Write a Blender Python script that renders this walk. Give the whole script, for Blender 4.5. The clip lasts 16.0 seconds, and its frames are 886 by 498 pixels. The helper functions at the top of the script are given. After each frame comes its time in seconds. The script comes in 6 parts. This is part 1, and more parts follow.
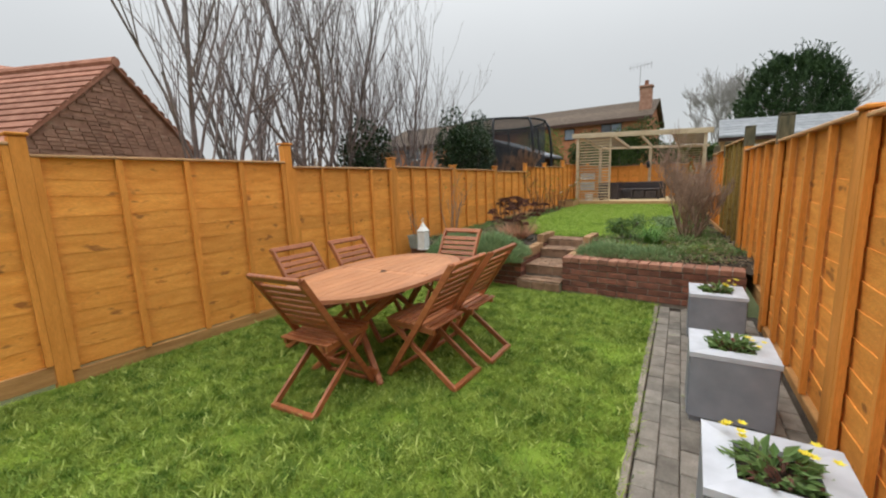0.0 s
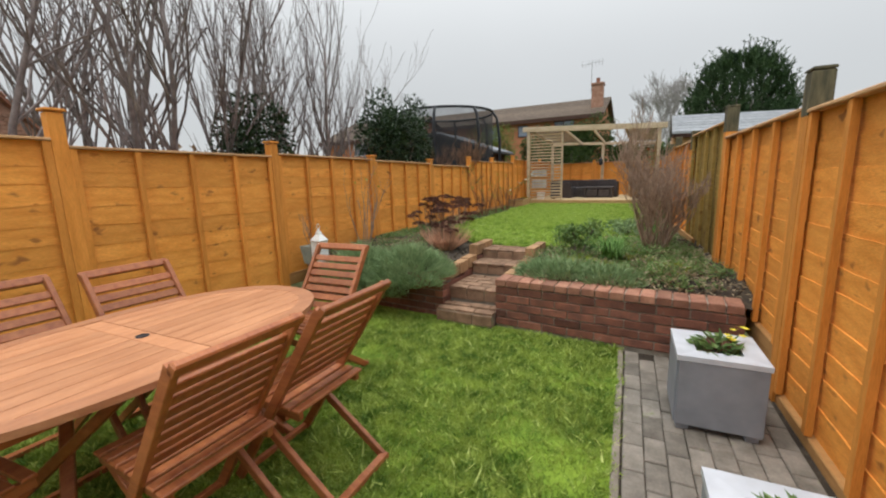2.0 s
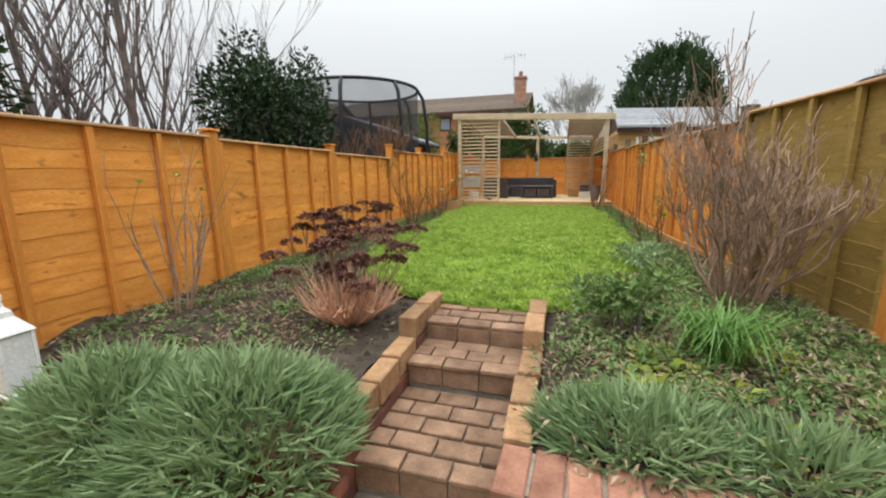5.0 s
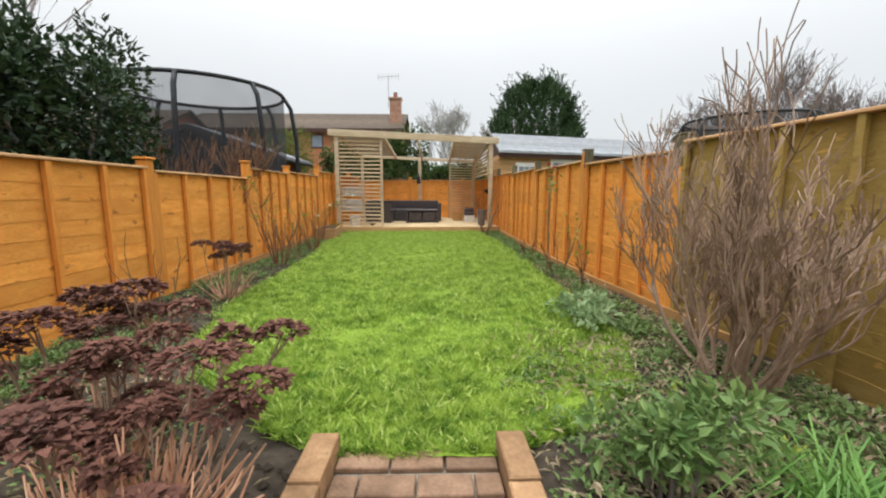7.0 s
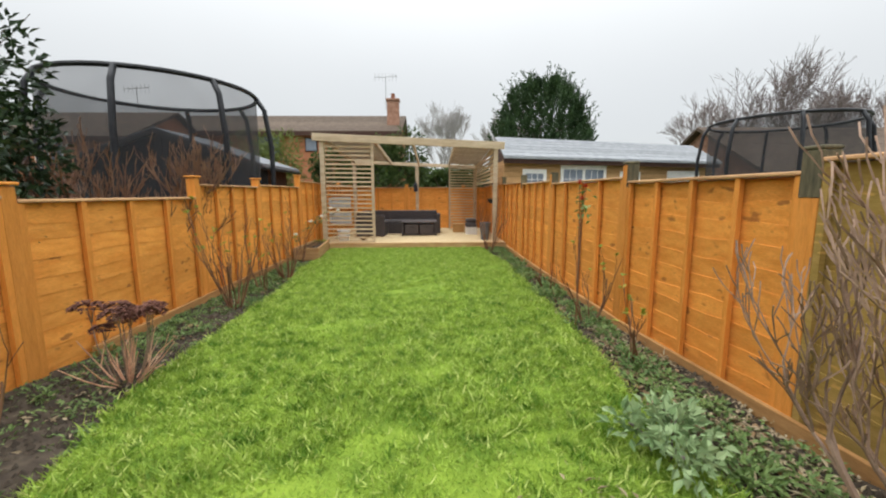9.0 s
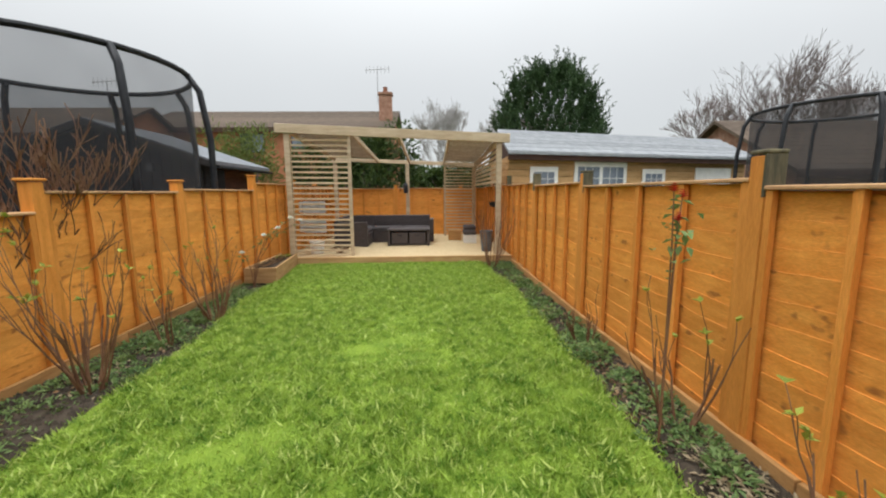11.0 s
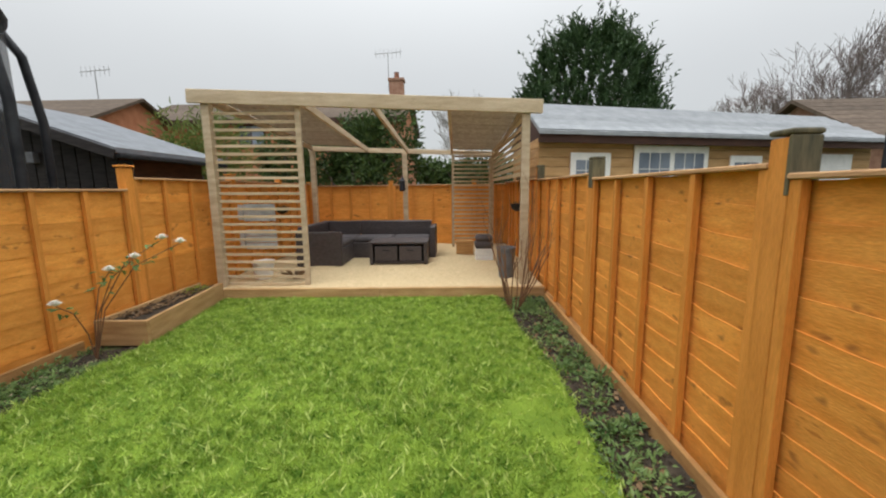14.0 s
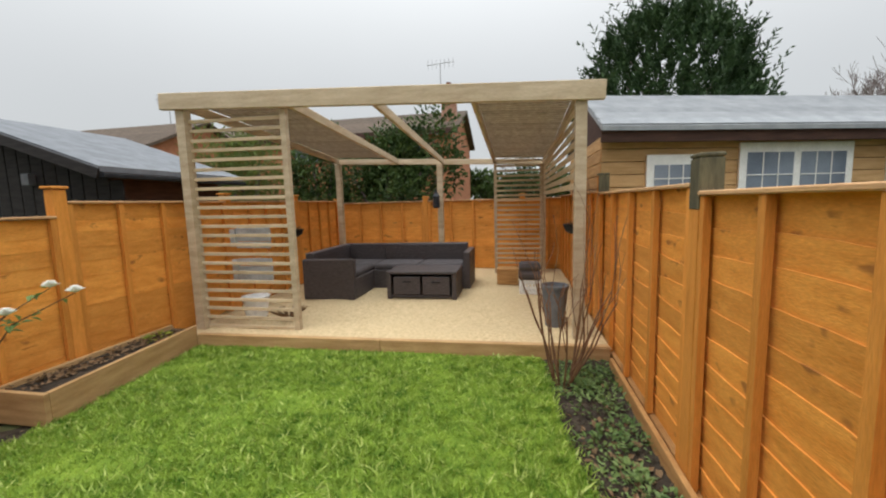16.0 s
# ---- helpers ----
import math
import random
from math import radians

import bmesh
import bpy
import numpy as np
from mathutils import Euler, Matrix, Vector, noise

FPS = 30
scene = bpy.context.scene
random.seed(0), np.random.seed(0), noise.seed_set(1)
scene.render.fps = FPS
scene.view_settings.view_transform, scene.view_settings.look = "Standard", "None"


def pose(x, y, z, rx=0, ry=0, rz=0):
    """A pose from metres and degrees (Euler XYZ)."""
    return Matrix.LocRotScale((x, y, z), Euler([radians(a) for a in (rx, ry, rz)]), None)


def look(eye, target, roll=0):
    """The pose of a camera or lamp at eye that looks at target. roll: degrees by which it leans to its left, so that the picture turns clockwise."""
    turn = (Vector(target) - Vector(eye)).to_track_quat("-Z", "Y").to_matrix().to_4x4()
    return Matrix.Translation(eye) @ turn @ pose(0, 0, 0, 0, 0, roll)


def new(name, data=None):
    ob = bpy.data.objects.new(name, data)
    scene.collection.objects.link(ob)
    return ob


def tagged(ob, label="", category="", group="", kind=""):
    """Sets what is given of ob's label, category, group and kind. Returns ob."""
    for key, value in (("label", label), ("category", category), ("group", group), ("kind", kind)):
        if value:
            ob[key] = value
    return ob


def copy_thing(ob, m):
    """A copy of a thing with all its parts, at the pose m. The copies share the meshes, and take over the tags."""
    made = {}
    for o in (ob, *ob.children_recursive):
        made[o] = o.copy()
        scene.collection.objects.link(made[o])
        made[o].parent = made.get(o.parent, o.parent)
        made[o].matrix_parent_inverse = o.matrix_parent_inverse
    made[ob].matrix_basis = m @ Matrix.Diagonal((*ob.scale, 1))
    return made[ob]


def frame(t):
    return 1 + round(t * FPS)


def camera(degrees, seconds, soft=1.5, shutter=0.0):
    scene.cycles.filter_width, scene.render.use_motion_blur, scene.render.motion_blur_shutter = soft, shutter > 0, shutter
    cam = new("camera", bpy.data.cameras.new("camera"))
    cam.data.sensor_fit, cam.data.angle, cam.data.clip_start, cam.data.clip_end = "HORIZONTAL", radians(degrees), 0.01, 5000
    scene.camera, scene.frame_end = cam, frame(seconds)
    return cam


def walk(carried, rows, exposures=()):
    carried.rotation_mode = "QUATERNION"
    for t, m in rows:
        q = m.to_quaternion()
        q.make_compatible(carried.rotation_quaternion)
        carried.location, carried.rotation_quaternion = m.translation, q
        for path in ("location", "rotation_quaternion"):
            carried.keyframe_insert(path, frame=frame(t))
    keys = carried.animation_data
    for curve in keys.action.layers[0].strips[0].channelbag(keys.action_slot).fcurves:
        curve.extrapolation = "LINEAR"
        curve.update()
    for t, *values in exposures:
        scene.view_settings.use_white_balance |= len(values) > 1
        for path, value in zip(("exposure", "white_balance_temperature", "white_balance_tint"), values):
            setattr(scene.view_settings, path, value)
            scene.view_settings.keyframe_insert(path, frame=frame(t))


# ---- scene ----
cam = camera(96.5, 16.0, 2.1)
PATH = [
    (0, (0.747, -1.112, 1.467), (-0.36, 0.521, 1.139), -2.0),
    (0.5, (0.71, -0.743, 1.412), (-0.331, 0.931, 1.076), -2.0),
    (1, (0.658, -0.342, 1.429), (-0.318, 1.37, 1.088), -1.6),
    (1.5, (0.567, 0.102, 1.416), (-0.377, 1.83, 1.064), -1.6),
    (2, (0.488, 0.495, 1.41), (-0.444, 2.231, 1.063), -1.5),
    (2.5, (0.368, 0.961, 1.45), (-0.547, 2.704, 1.098), -1.4),
    (3, (0.163, 1.402, 1.437), (-0.737, 3.153, 1.082), -1.4),
    (3.5, (-0.048, 1.769, 1.452), (-0.89, 3.547, 1.096), -1.0),
    (6, (-0.949, 3.478, 1.402), (-1.163, 5.435, 1.047), -0.4),
    (6.5, (-1.037, 3.717, 1.421), (-1.05, 5.694, 1.118), -0.1),
    (7, (-1.031, 4.006, 1.518), (-0.985, 5.985, 1.234), 0.1),
    (7.5, (-1.055, 4.23, 1.595), (-0.999, 6.21, 1.321), 0.2),
    (8, (-1.027, 4.548, 1.717), (-0.979, 6.528, 1.443), -0.1),
    (8.5, (-0.989, 4.859, 1.738), (-0.947, 6.84, 1.463), -0.1),
    (11, (-0.823, 6.876, 1.838), (-0.771, 8.855, 1.554), -0.4),
    (11.5, (-0.725, 7.309, 1.841), (-0.684, 9.289, 1.561), -0.4),
    (12, (-0.662, 7.791, 1.835), (-0.631, 9.771, 1.555), -0.5),
    (12.5, (-0.616, 8.243, 1.818), (-0.612, 10.223, 1.538), -0.6),
    (13, (-0.58, 8.639, 1.82), (-0.595, 10.62, 1.543), -0.6),
    (13.5, (-0.509, 9.11, 1.832), (-0.539, 11.09, 1.551), -0.7),
    (14, (-0.406, 9.544, 1.86), (-0.471, 11.52, 1.56), -0.7),
    (14.5, (-0.335, 9.91, 1.89), (-0.427, 11.886, 1.596), -0.8),
    (15, (-0.216, 10.326, 1.912), (-0.36, 12.299, 1.614), -1.0),
    (15.5, (-0.133, 10.63, 1.923), (-0.397, 12.593, 1.643), -1.3),
    (16, (-0.078, 10.931, 1.918), (-0.446, 12.883, 1.686), -1.6),
]
walk(cam, [(t, look(eye, target, roll)) for t, eye, target, roll in PATH], exposures=[(0.0, -0.02), (3.5, 0.1), (6.0, 0.35), (8.5, 0.28), (11.0, 0.14), (16.0, 0.0)])

# ---------------------------------------------------------------- light
world = bpy.data.worlds.new("overcast")
scene.world = world
world.use_nodes = True
wn, wl = world.node_tree.nodes, world.node_tree.links
wn.clear()
w_out = wn.new("ShaderNodeOutputWorld")
w_bg = wn.new("ShaderNodeBackground")
w_sky = wn.new("ShaderNodeTexSky")
w_sky.sky_type, w_sky.sun_disc = "NISHITA", False
w_sky.sun_elevation, w_sky.sun_rotation = radians(50), radians(200)
w_tc = wn.new("ShaderNodeTexCoord")
w_sep = wn.new("ShaderNodeSeparateXYZ")
w_pow = wn.new("ShaderNodeMath")
w_pow.operation, w_pow.use_clamp = "POWER", True
w_pow.inputs[1].default_value = 2.6
w_ramp = wn.new("ShaderNodeMapRange")
w_ramp.inputs["From Min"].default_value, w_ramp.inputs["From Max"].default_value = 0.0, 1.0
w_ramp.inputs["To Min"].default_value, w_ramp.inputs["To Max"].default_value = 0.66, 3.7
w_noise = wn.new("ShaderNodeTexNoise")
w_noise.inputs["Scale"].default_value, w_noise.inputs["Detail"].default_value = 1.6, 4
w_cloud = wn.new("ShaderNodeMapRange")
w_cloud.inputs["To Min"].default_value, w_cloud.inputs["To Max"].default_value = 0.93, 1.07
w_mul = wn.new("ShaderNodeMath")
w_mul.operation = "MULTIPLY"
w_tint = wn.new("ShaderNodeMix")
w_tint.data_type, w_tint.blend_type = "RGBA", "MULTIPLY"
w_tint.inputs[0].default_value = 1.0
w_tint.inputs[7].default_value = (0.955, 0.985, 1.0, 1)
w_dim = wn.new("ShaderNodeMix")
w_dim.data_type, w_dim.blend_type = "RGBA", "MULTIPLY"
w_dim.inputs[0].default_value = 1.0
w_dim.inputs[7].default_value = (0.1, 0.1, 0.1, 1)
w_mix = wn.new("ShaderNodeMix")
w_mix.data_type = "RGBA"
w_mix.inputs[0].default_value = 0.92
wl.new(w_tc.outputs["Generated"], w_sep.inputs[0])
wl.new(w_tc.outputs["Generated"], w_noise.inputs["Vector"])
wl.new(w_sep.outputs["Z"], w_pow.inputs[0])
wl.new(w_pow.outputs[0], w_ramp.inputs["Value"])
wl.new(w_noise.outputs["Fac"], w_cloud.inputs["Value"])
wl.new(w_ramp.outputs[0], w_mul.inputs[0])
wl.new(w_cloud.outputs[0], w_mul.inputs[1])
wl.new(w_mul.outputs[0], w_tint.inputs[6])
wl.new(w_sky.outputs[0], w_dim.inputs[6])
wl.new(w_dim.outputs[2], w_mix.inputs[6])
wl.new(w_tint.outputs[2], w_mix.inputs[7])
wl.new(w_mix.outputs[2], w_bg.inputs["Color"])
w_bg.inputs["Strength"].default_value = 1.0
wl.new(w_bg.outputs[0], w_out.inputs[0])

sun = new("sun", bpy.data.lights.new("sun", "SUN"))
sun.data.energy, sun.data.angle, sun.data.color = 0.95, radians(30), (1.0, 0.97, 0.93)
sun.matrix_world = look((0, 0, 30), (9, 10, 0))

# ---------------------------------------------------------------- materials
def mat(name, c1, c2, scale=8.0, rough=0.8, bump=0.3, stretch=(1, 1, 1), fine=60.0, vary=0.15, metal=0.0, spec=0.3, coord="Object", c3=None, c3_at=0.62, knots=None):
    """Two-scale procedural surface: large patches, fine grain, a stain colour, a shift from object to object."""
    m = bpy.data.materials.new(name)
    m.use_nodes = True
    n, l = m.node_tree.nodes, m.node_tree.links
    b = n["Principled BSDF"]
    b.inputs["Roughness"].default_value, b.inputs["Metallic"].default_value = rough, metal
    b.inputs["Specular IOR Level"].default_value = spec
    tc, mp = n.new("ShaderNodeTexCoord"), n.new("ShaderNodeMapping")
    mp.inputs["Scale"].default_value = stretch
    l.new(tc.outputs[coord], mp.inputs["Vector"])
    info = n.new("ShaderNodeObjectInfo")
    off = n.new("ShaderNodeVectorMath")
    off.operation = "MULTIPLY_ADD"
    off.inputs[1].default_value = (37, 23, 51)
    l.new(info.outputs["Random"], off.inputs[0])
    l.new(mp.outputs[0], off.inputs[2])
    big, small = n.new("ShaderNodeTexNoise"), n.new("ShaderNodeTexNoise")
    big.inputs["Scale"].default_value, big.inputs["Detail"].default_value = scale, 5
    small.inputs["Scale"].default_value, small.inputs["Detail"].default_value = fine, 4
    for t in (big, small):
        l.new(off.outputs[0], t.inputs["Vector"])
    r = n.new("ShaderNodeValToRGB")
    r.color_ramp.elements[0].position, r.color_ramp.elements[1].position = 0.32, 0.68
    r.color_ramp.elements[0].color, r.color_ramp.elements[1].color = (*c1, 1), (*c2, 1)
    if c3:
        e = r.color_ramp.elements.new(c3_at + 0.12)
        e.color = (*c3, 1)
    l.new(big.outputs["Fac"], r.inputs[0])
    colour = r.outputs[0]
    if knots:
        km, kn, kr, kx = n.new("ShaderNodeMapping"), n.new("ShaderNodeTexNoise"), n.new("ShaderNodeMapRange"), n.new("ShaderNodeMix")
        km.inputs["Scale"].default_value = (7, 1, 12)
        kn.inputs["Scale"].default_value, kn.inputs["Detail"].default_value = 1.0, 2
        kr.inputs["From Min"].default_value, kr.inputs["From Max"].default_value = 0.645, 0.73
        kr.inputs["To Max"].default_value = 0.7
        kx.data_type = "RGBA"
        kx.inputs[7].default_value = (*knots, 1)
        ko = n.new("ShaderNodeVectorMath")
        ko.operation = "MULTIPLY_ADD"
        ko.inputs[1].default_value = (91, 13, 67)
        l.new(tc.outputs[coord], km.inputs["Vector"])
        l.new(info.outputs["Random"], ko.inputs[0])
        l.new(km.outputs[0], ko.inputs[2])
        l.new(ko.outputs[0], kn.inputs["Vector"])
        l.new(kn.outputs["Fac"], kr.inputs["Value"])
        l.new(kr.outputs[0], kx.inputs[0])
        l.new(colour, kx.inputs[6])
        colour = kx.outputs[2]
    hs = n.new("ShaderNodeHueSaturation")
    val = n.new("ShaderNodeMath")
    val.operation = "MULTIPLY_ADD"
    val.inputs[1].default_value, val.inputs[2].default_value = 2 * vary, 1 - vary
    l.new(info.outputs["Random"], val.inputs[0])
    gr = n.new("ShaderNodeMapRange")
    gr.inputs["To Min"].default_value, gr.inputs["To Max"].default_value = 0.72, 1.28
    l.new(small.outputs["Fac"], gr.inputs["Value"])
    mu = n.new("ShaderNodeMath")
    mu.operation = "MULTIPLY"
    l.new(val.outputs[0], mu.inputs[0])
    l.new(gr.outputs[0], mu.inputs[1])
    l.new(mu.outputs[0], hs.inputs["Value"])
    l.new(colour, hs.inputs["Color"])
    l.new(hs.outputs[0], b.inputs["Base Color"])
    if bump:
        bp = n.new("ShaderNodeBump")
        bp.inputs["Strength"].default_value, bp.inputs["Distance"].default_value = bump, 0.004
        l.new(small.outputs["Fac"], bp.inputs["Height"])
        l.new(bp.outputs[0], b.inputs["Normal"])
    return m


def leaf_mat(name, c1, c2, rough=0.55, through_light=0.25, patch=2.2, gain=1.4, shift=-0.45):
    """Foliage: colour shifts from leaf to leaf, with some light let through."""
    m = bpy.data.materials.new(name)
    m.use_nodes = True
    n, l = m.node_tree.nodes, m.node_tree.links
    b = n["Principled BSDF"]
    b.inputs["Roughness"].default_value = rough
    b.inputs["Specular IOR Level"].default_value = 0.3
    g = n.new("ShaderNodeNewGeometry")
    r = n.new("ShaderNodeValToRGB")
    r.color_ramp.elements[0].color, r.color_ramp.elements[1].color = (*c1, 1), (*c2, 1)
    tc, t = n.new("ShaderNodeTexCoord"), n.new("ShaderNodeTexNoise")
    t.inputs["Scale"].default_value, t.inputs["Detail"].default_value = patch, 4
    l.new(tc.outputs["Object"], t.inputs["Vector"])
    ad = n.new("ShaderNodeMath")
    ad.operation = "MULTIPLY_ADD"
    ad.inputs[1].default_value = 0.55
    sh = n.new("ShaderNodeMath")
    sh.operation = "MULTIPLY_ADD"
    sh.inputs[1].default_value, sh.inputs[2].default_value = gain, shift
    l.new(t.outputs["Fac"], sh.inputs[0])
    l.new(g.outputs["Random Per Island"], ad.inputs[0])
    l.new(sh.outputs[0], ad.inputs[2])
    l.new(ad.outputs[0], r.inputs[0])
    l.new(r.outputs[0], b.inputs["Base Color"])
    tr = n.new("ShaderNodeBsdfTranslucent")
    l.new(r.outputs[0], tr.inputs["Color"])
    mx = n.new("ShaderNodeMixShader")
    mx.inputs[0].default_value = through_light
    l.new(b.outputs[0], mx.inputs[1])
    l.new(tr.outputs[0], mx.inputs[2])
    l.new(mx.outputs[0], n["Material Output"].inputs["Surface"])
    return m


FENCE = mat("fence_stain", (0.66, 0.255, 0.042), (0.79, 0.345, 0.07), 2.4, 0.72, 0.5, (2.2, 1.0, 9), 18, 0.12, c3=(0.55, 0.2, 0.035), c3_at=0.6, knots=(0.2, 0.065, 0.02))
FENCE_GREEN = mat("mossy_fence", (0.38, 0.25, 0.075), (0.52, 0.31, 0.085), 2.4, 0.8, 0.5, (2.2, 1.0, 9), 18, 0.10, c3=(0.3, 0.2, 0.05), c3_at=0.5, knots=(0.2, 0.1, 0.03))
FENCE_POST = mat("post_stain", (0.57, 0.215, 0.034), (0.7, 0.285, 0.055), 3, 0.75, 0.5, (8, 8, 1), 25, 0.12)
DARK_POST = mat("weathered_post", (0.06, 0.055, 0.035), (0.14, 0.12, 0.07), 6, 0.85, 0.5, (6, 6, 1), 30)
CAPPING = mat("capping_wood", (0.42, 0.24, 0.12), (0.6, 0.36, 0.18), 4, 0.8, 0.4, (1, 6, 6), 30)
GRAVELBOARD = mat("gravel_board", (0.3, 0.15, 0.05), (0.44, 0.24, 0.09), 3, 0.85, 0.5, (1, 1, 8), 30)
PERGOLA = mat("pale_softwood", (0.41, 0.315, 0.205), (0.55, 0.445, 0.31), 3, 0.8, 0.4, (1, 1, 6), 30, 0.1)
SLAT = mat("pale_slat", (0.45, 0.345, 0.215), (0.6, 0.48, 0.32), 3, 0.8, 0.4, (1, 6, 6), 30, 0.14)
ROOFSLAT = mat("weathered_slat", (0.3, 0.25, 0.19), (0.44, 0.37, 0.29), 3, 0.85, 0.4, (6, 1, 6), 30, 0.12)
SLEEPER = mat("sleeper", (0.36, 0.21, 0.09), (0.5, 0.32, 0.15), 3, 0.85, 0.5, (1, 1, 7), 35, 0.1)
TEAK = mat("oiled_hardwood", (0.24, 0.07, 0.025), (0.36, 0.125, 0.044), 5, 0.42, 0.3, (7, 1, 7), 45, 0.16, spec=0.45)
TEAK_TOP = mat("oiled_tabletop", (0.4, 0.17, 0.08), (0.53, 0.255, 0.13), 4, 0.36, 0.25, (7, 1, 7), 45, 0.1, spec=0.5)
# tabletop wood, darkened to paint the grazing reflection on the rim
TEAK_RIM = mat("oiled_rim_reflection", (0.31, 0.125, 0.06), (0.42, 0.195, 0.1), 4, 0.36, 0.25, (7, 1, 7), 45, 0.1, spec=0.5)
# planters' grey: light on the rims and shade on the sides put into two tones
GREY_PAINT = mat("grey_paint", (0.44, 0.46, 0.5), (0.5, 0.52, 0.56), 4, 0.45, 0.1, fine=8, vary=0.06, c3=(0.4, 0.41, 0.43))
GREY_SIDE = mat("shaded_grey_paint", (0.215, 0.225, 0.25), (0.245, 0.255, 0.285), 3, 0.5, 0.1, fine=9, vary=0.06)
BRICK = mat("red_brick", (0.11, 0.05, 0.036), (0.24, 0.095, 0.06), 9, 0.9, 0.8, fine=70, vary=0.42, c3=(0.24, 0.15, 0.11))
BRICK_CAP = mat("cap_brick", (0.21, 0.095, 0.062), (0.35, 0.175, 0.115), 9, 0.9, 0.8, fine=70, vary=0.28, c3=(0.22, 0.16, 0.1))
BUFF = mat("buff_brick", (0.24, 0.138, 0.068), (0.37, 0.22, 0.115), 14, 0.9, 1.0, fine=60, vary=0.22, c3=(0.2, 0.15, 0.08))
TREAD = mat("tread_brick", (0.15, 0.09, 0.055), (0.27, 0.165, 0.105), 10, 0.9, 0.8, fine=80, vary=0.22, c3=(0.22, 0.2, 0.1))
PAVER = mat("paver", (0.13, 0.115, 0.095), (0.22, 0.195, 0.165), 9, 0.9, 0.8, fine=80, vary=0.25, c3=(0.17, 0.18, 0.1))
MORTAR = mat("mortar", (0.17, 0.145, 0.115), (0.29, 0.25, 0.2), 12, 0.95, 0.5)
SOIL = mat("soil", (0.028, 0.021, 0.015), (0.068, 0.053, 0.037), 14, 0.95, 1.0, fine=90, c3=(0.12, 0.1, 0.065))
GROUND = mat("rough_ground", (0.05, 0.07, 0.02), (0.11, 0.12, 0.05), 0.6, 0.95, 0.8, fine=20)
TURF = mat("turf", (0.1, 0.17, 0.015), (0.2, 0.29, 0.03), 3, 0.95, 1.0, fine=60, vary=0.0, c3=(0.16, 0.2, 0.04))
BLADE = leaf_mat("grass_blade", (0.068, 0.168, 0.007), (0.35, 0.485, 0.074), 0.6, 0.32, 10.0, 2.7, -1.02)
GRAVEL = mat("pale_gravel", (0.4, 0.305, 0.17), (0.55, 0.43, 0.255), 30, 0.9, 1.0, fine=110)
RATTAN = mat("dark_rattan", (0.046, 0.037, 0.037), (0.09, 0.075, 0.075), 18, 0.5, 1.0, (1, 1, 5), 60, 0.1)
CUSHION = mat("charcoal_cushion", (0.058, 0.05, 0.052), (0.088, 0.078, 0.08), 8, 0.85, 0.4)
WHITE = mat("white_paint", (0.72, 0.72, 0.7), (0.82, 0.82, 0.8), 6, 0.5, 0.1, vary=0.04)
GLASS = mat("window_glass", (0.14, 0.17, 0.22), (0.22, 0.26, 0.32), 2, 0.08, 0.0, vary=0.1, spec=0.8)
DARK_GLASS = mat("dark_window_glass", (0.03, 0.035, 0.045), (0.06, 0.07, 0.085), 2, 0.08, 0.0, vary=0.1, spec=0.8)
CLAD = mat("shed_cladding", (0.4, 0.235, 0.1), (0.54, 0.34, 0.165), 3, 0.8, 0.4, (1, 1, 8), 30, 0.12)
FELT = mat("roof_felt", (0.15, 0.16, 0.175), (0.21, 0.222, 0.24), 5, 0.85, 0.4, fine=80)
FELT_PALE = mat("pale_roof_felt", (0.2, 0.212, 0.225), (0.27, 0.282, 0.295), 5, 0.8, 0.4, fine=80)
BLACK_WOOD = mat("black_stained_wood", (0.012, 0.01, 0.01), (0.03, 0.025, 0.024), 4, 0.7, 0.4, (1, 1, 6), 30)
BROWN_WOOD = mat("brown_shed_wood", (0.045, 0.02, 0.014), (0.08, 0.038, 0.026), 4, 0.7, 0.4, (1, 1, 6), 30)
TILE = mat("roof_tile", (0.07, 0.05, 0.036), (0.12, 0.088, 0.064), 4, 0.9, 0.6, vary=0.2, fine=40)
RED_TILE = mat("clay_tile", (0.26, 0.11, 0.07), (0.38, 0.18, 0.12), 5, 0.9, 0.6, vary=0.25, fine=40)
HOUSE_BRICK = mat("house_brick", (0.36, 0.14, 0.07), (0.46, 0.2, 0.105), 3, 0.9, 0.6, fine=40, vary=0.08)
OLD_BRICK = mat("old_brick", (0.25, 0.13, 0.088), (0.37, 0.215, 0.15), 5, 0.9, 0.8, fine=30, vary=0.2, c3=(0.34, 0.26, 0.19))
# bark lightened to paint in the haze over the far trees
HAZY_BARK = mat("hazy_bark", (0.24, 0.23, 0.22), (0.36, 0.34, 0.33), 10, 0.9, 0.6, fine=60)
BARK = mat("bark", (0.1, 0.075, 0.06), (0.18, 0.145, 0.12), 10, 0.9, 0.6, fine=60)
BARK_DARK = mat("dark_bark", (0.125, 0.1, 0.096), (0.24, 0.2, 0.19), 10, 0.9, 0.6, fine=60)
TWIG = mat("shrub_twig", (0.22, 0.145, 0.1), (0.38, 0.265, 0.195), 9, 0.85, 0.5, fine=60)
ROSE_STEM = mat("rose_stem", (0.13, 0.06, 0.035), (0.22, 0.12, 0.06), 9, 0.7, 0.4, fine=60)
STRAW = mat("dry_stem", (0.52, 0.27, 0.17), (0.7, 0.44, 0.29), 12, 0.8, 0.3, fine=60)
STRAW_SCRAP = leaf_mat("straw_scrap", (0.17, 0.12, 0.065), (0.5, 0.42, 0.28), 0.85, 0.1)
HEAD = leaf_mat("dry_flower_head", (0.075, 0.032, 0.024), (0.22, 0.098, 0.07), 0.9, 0.05)
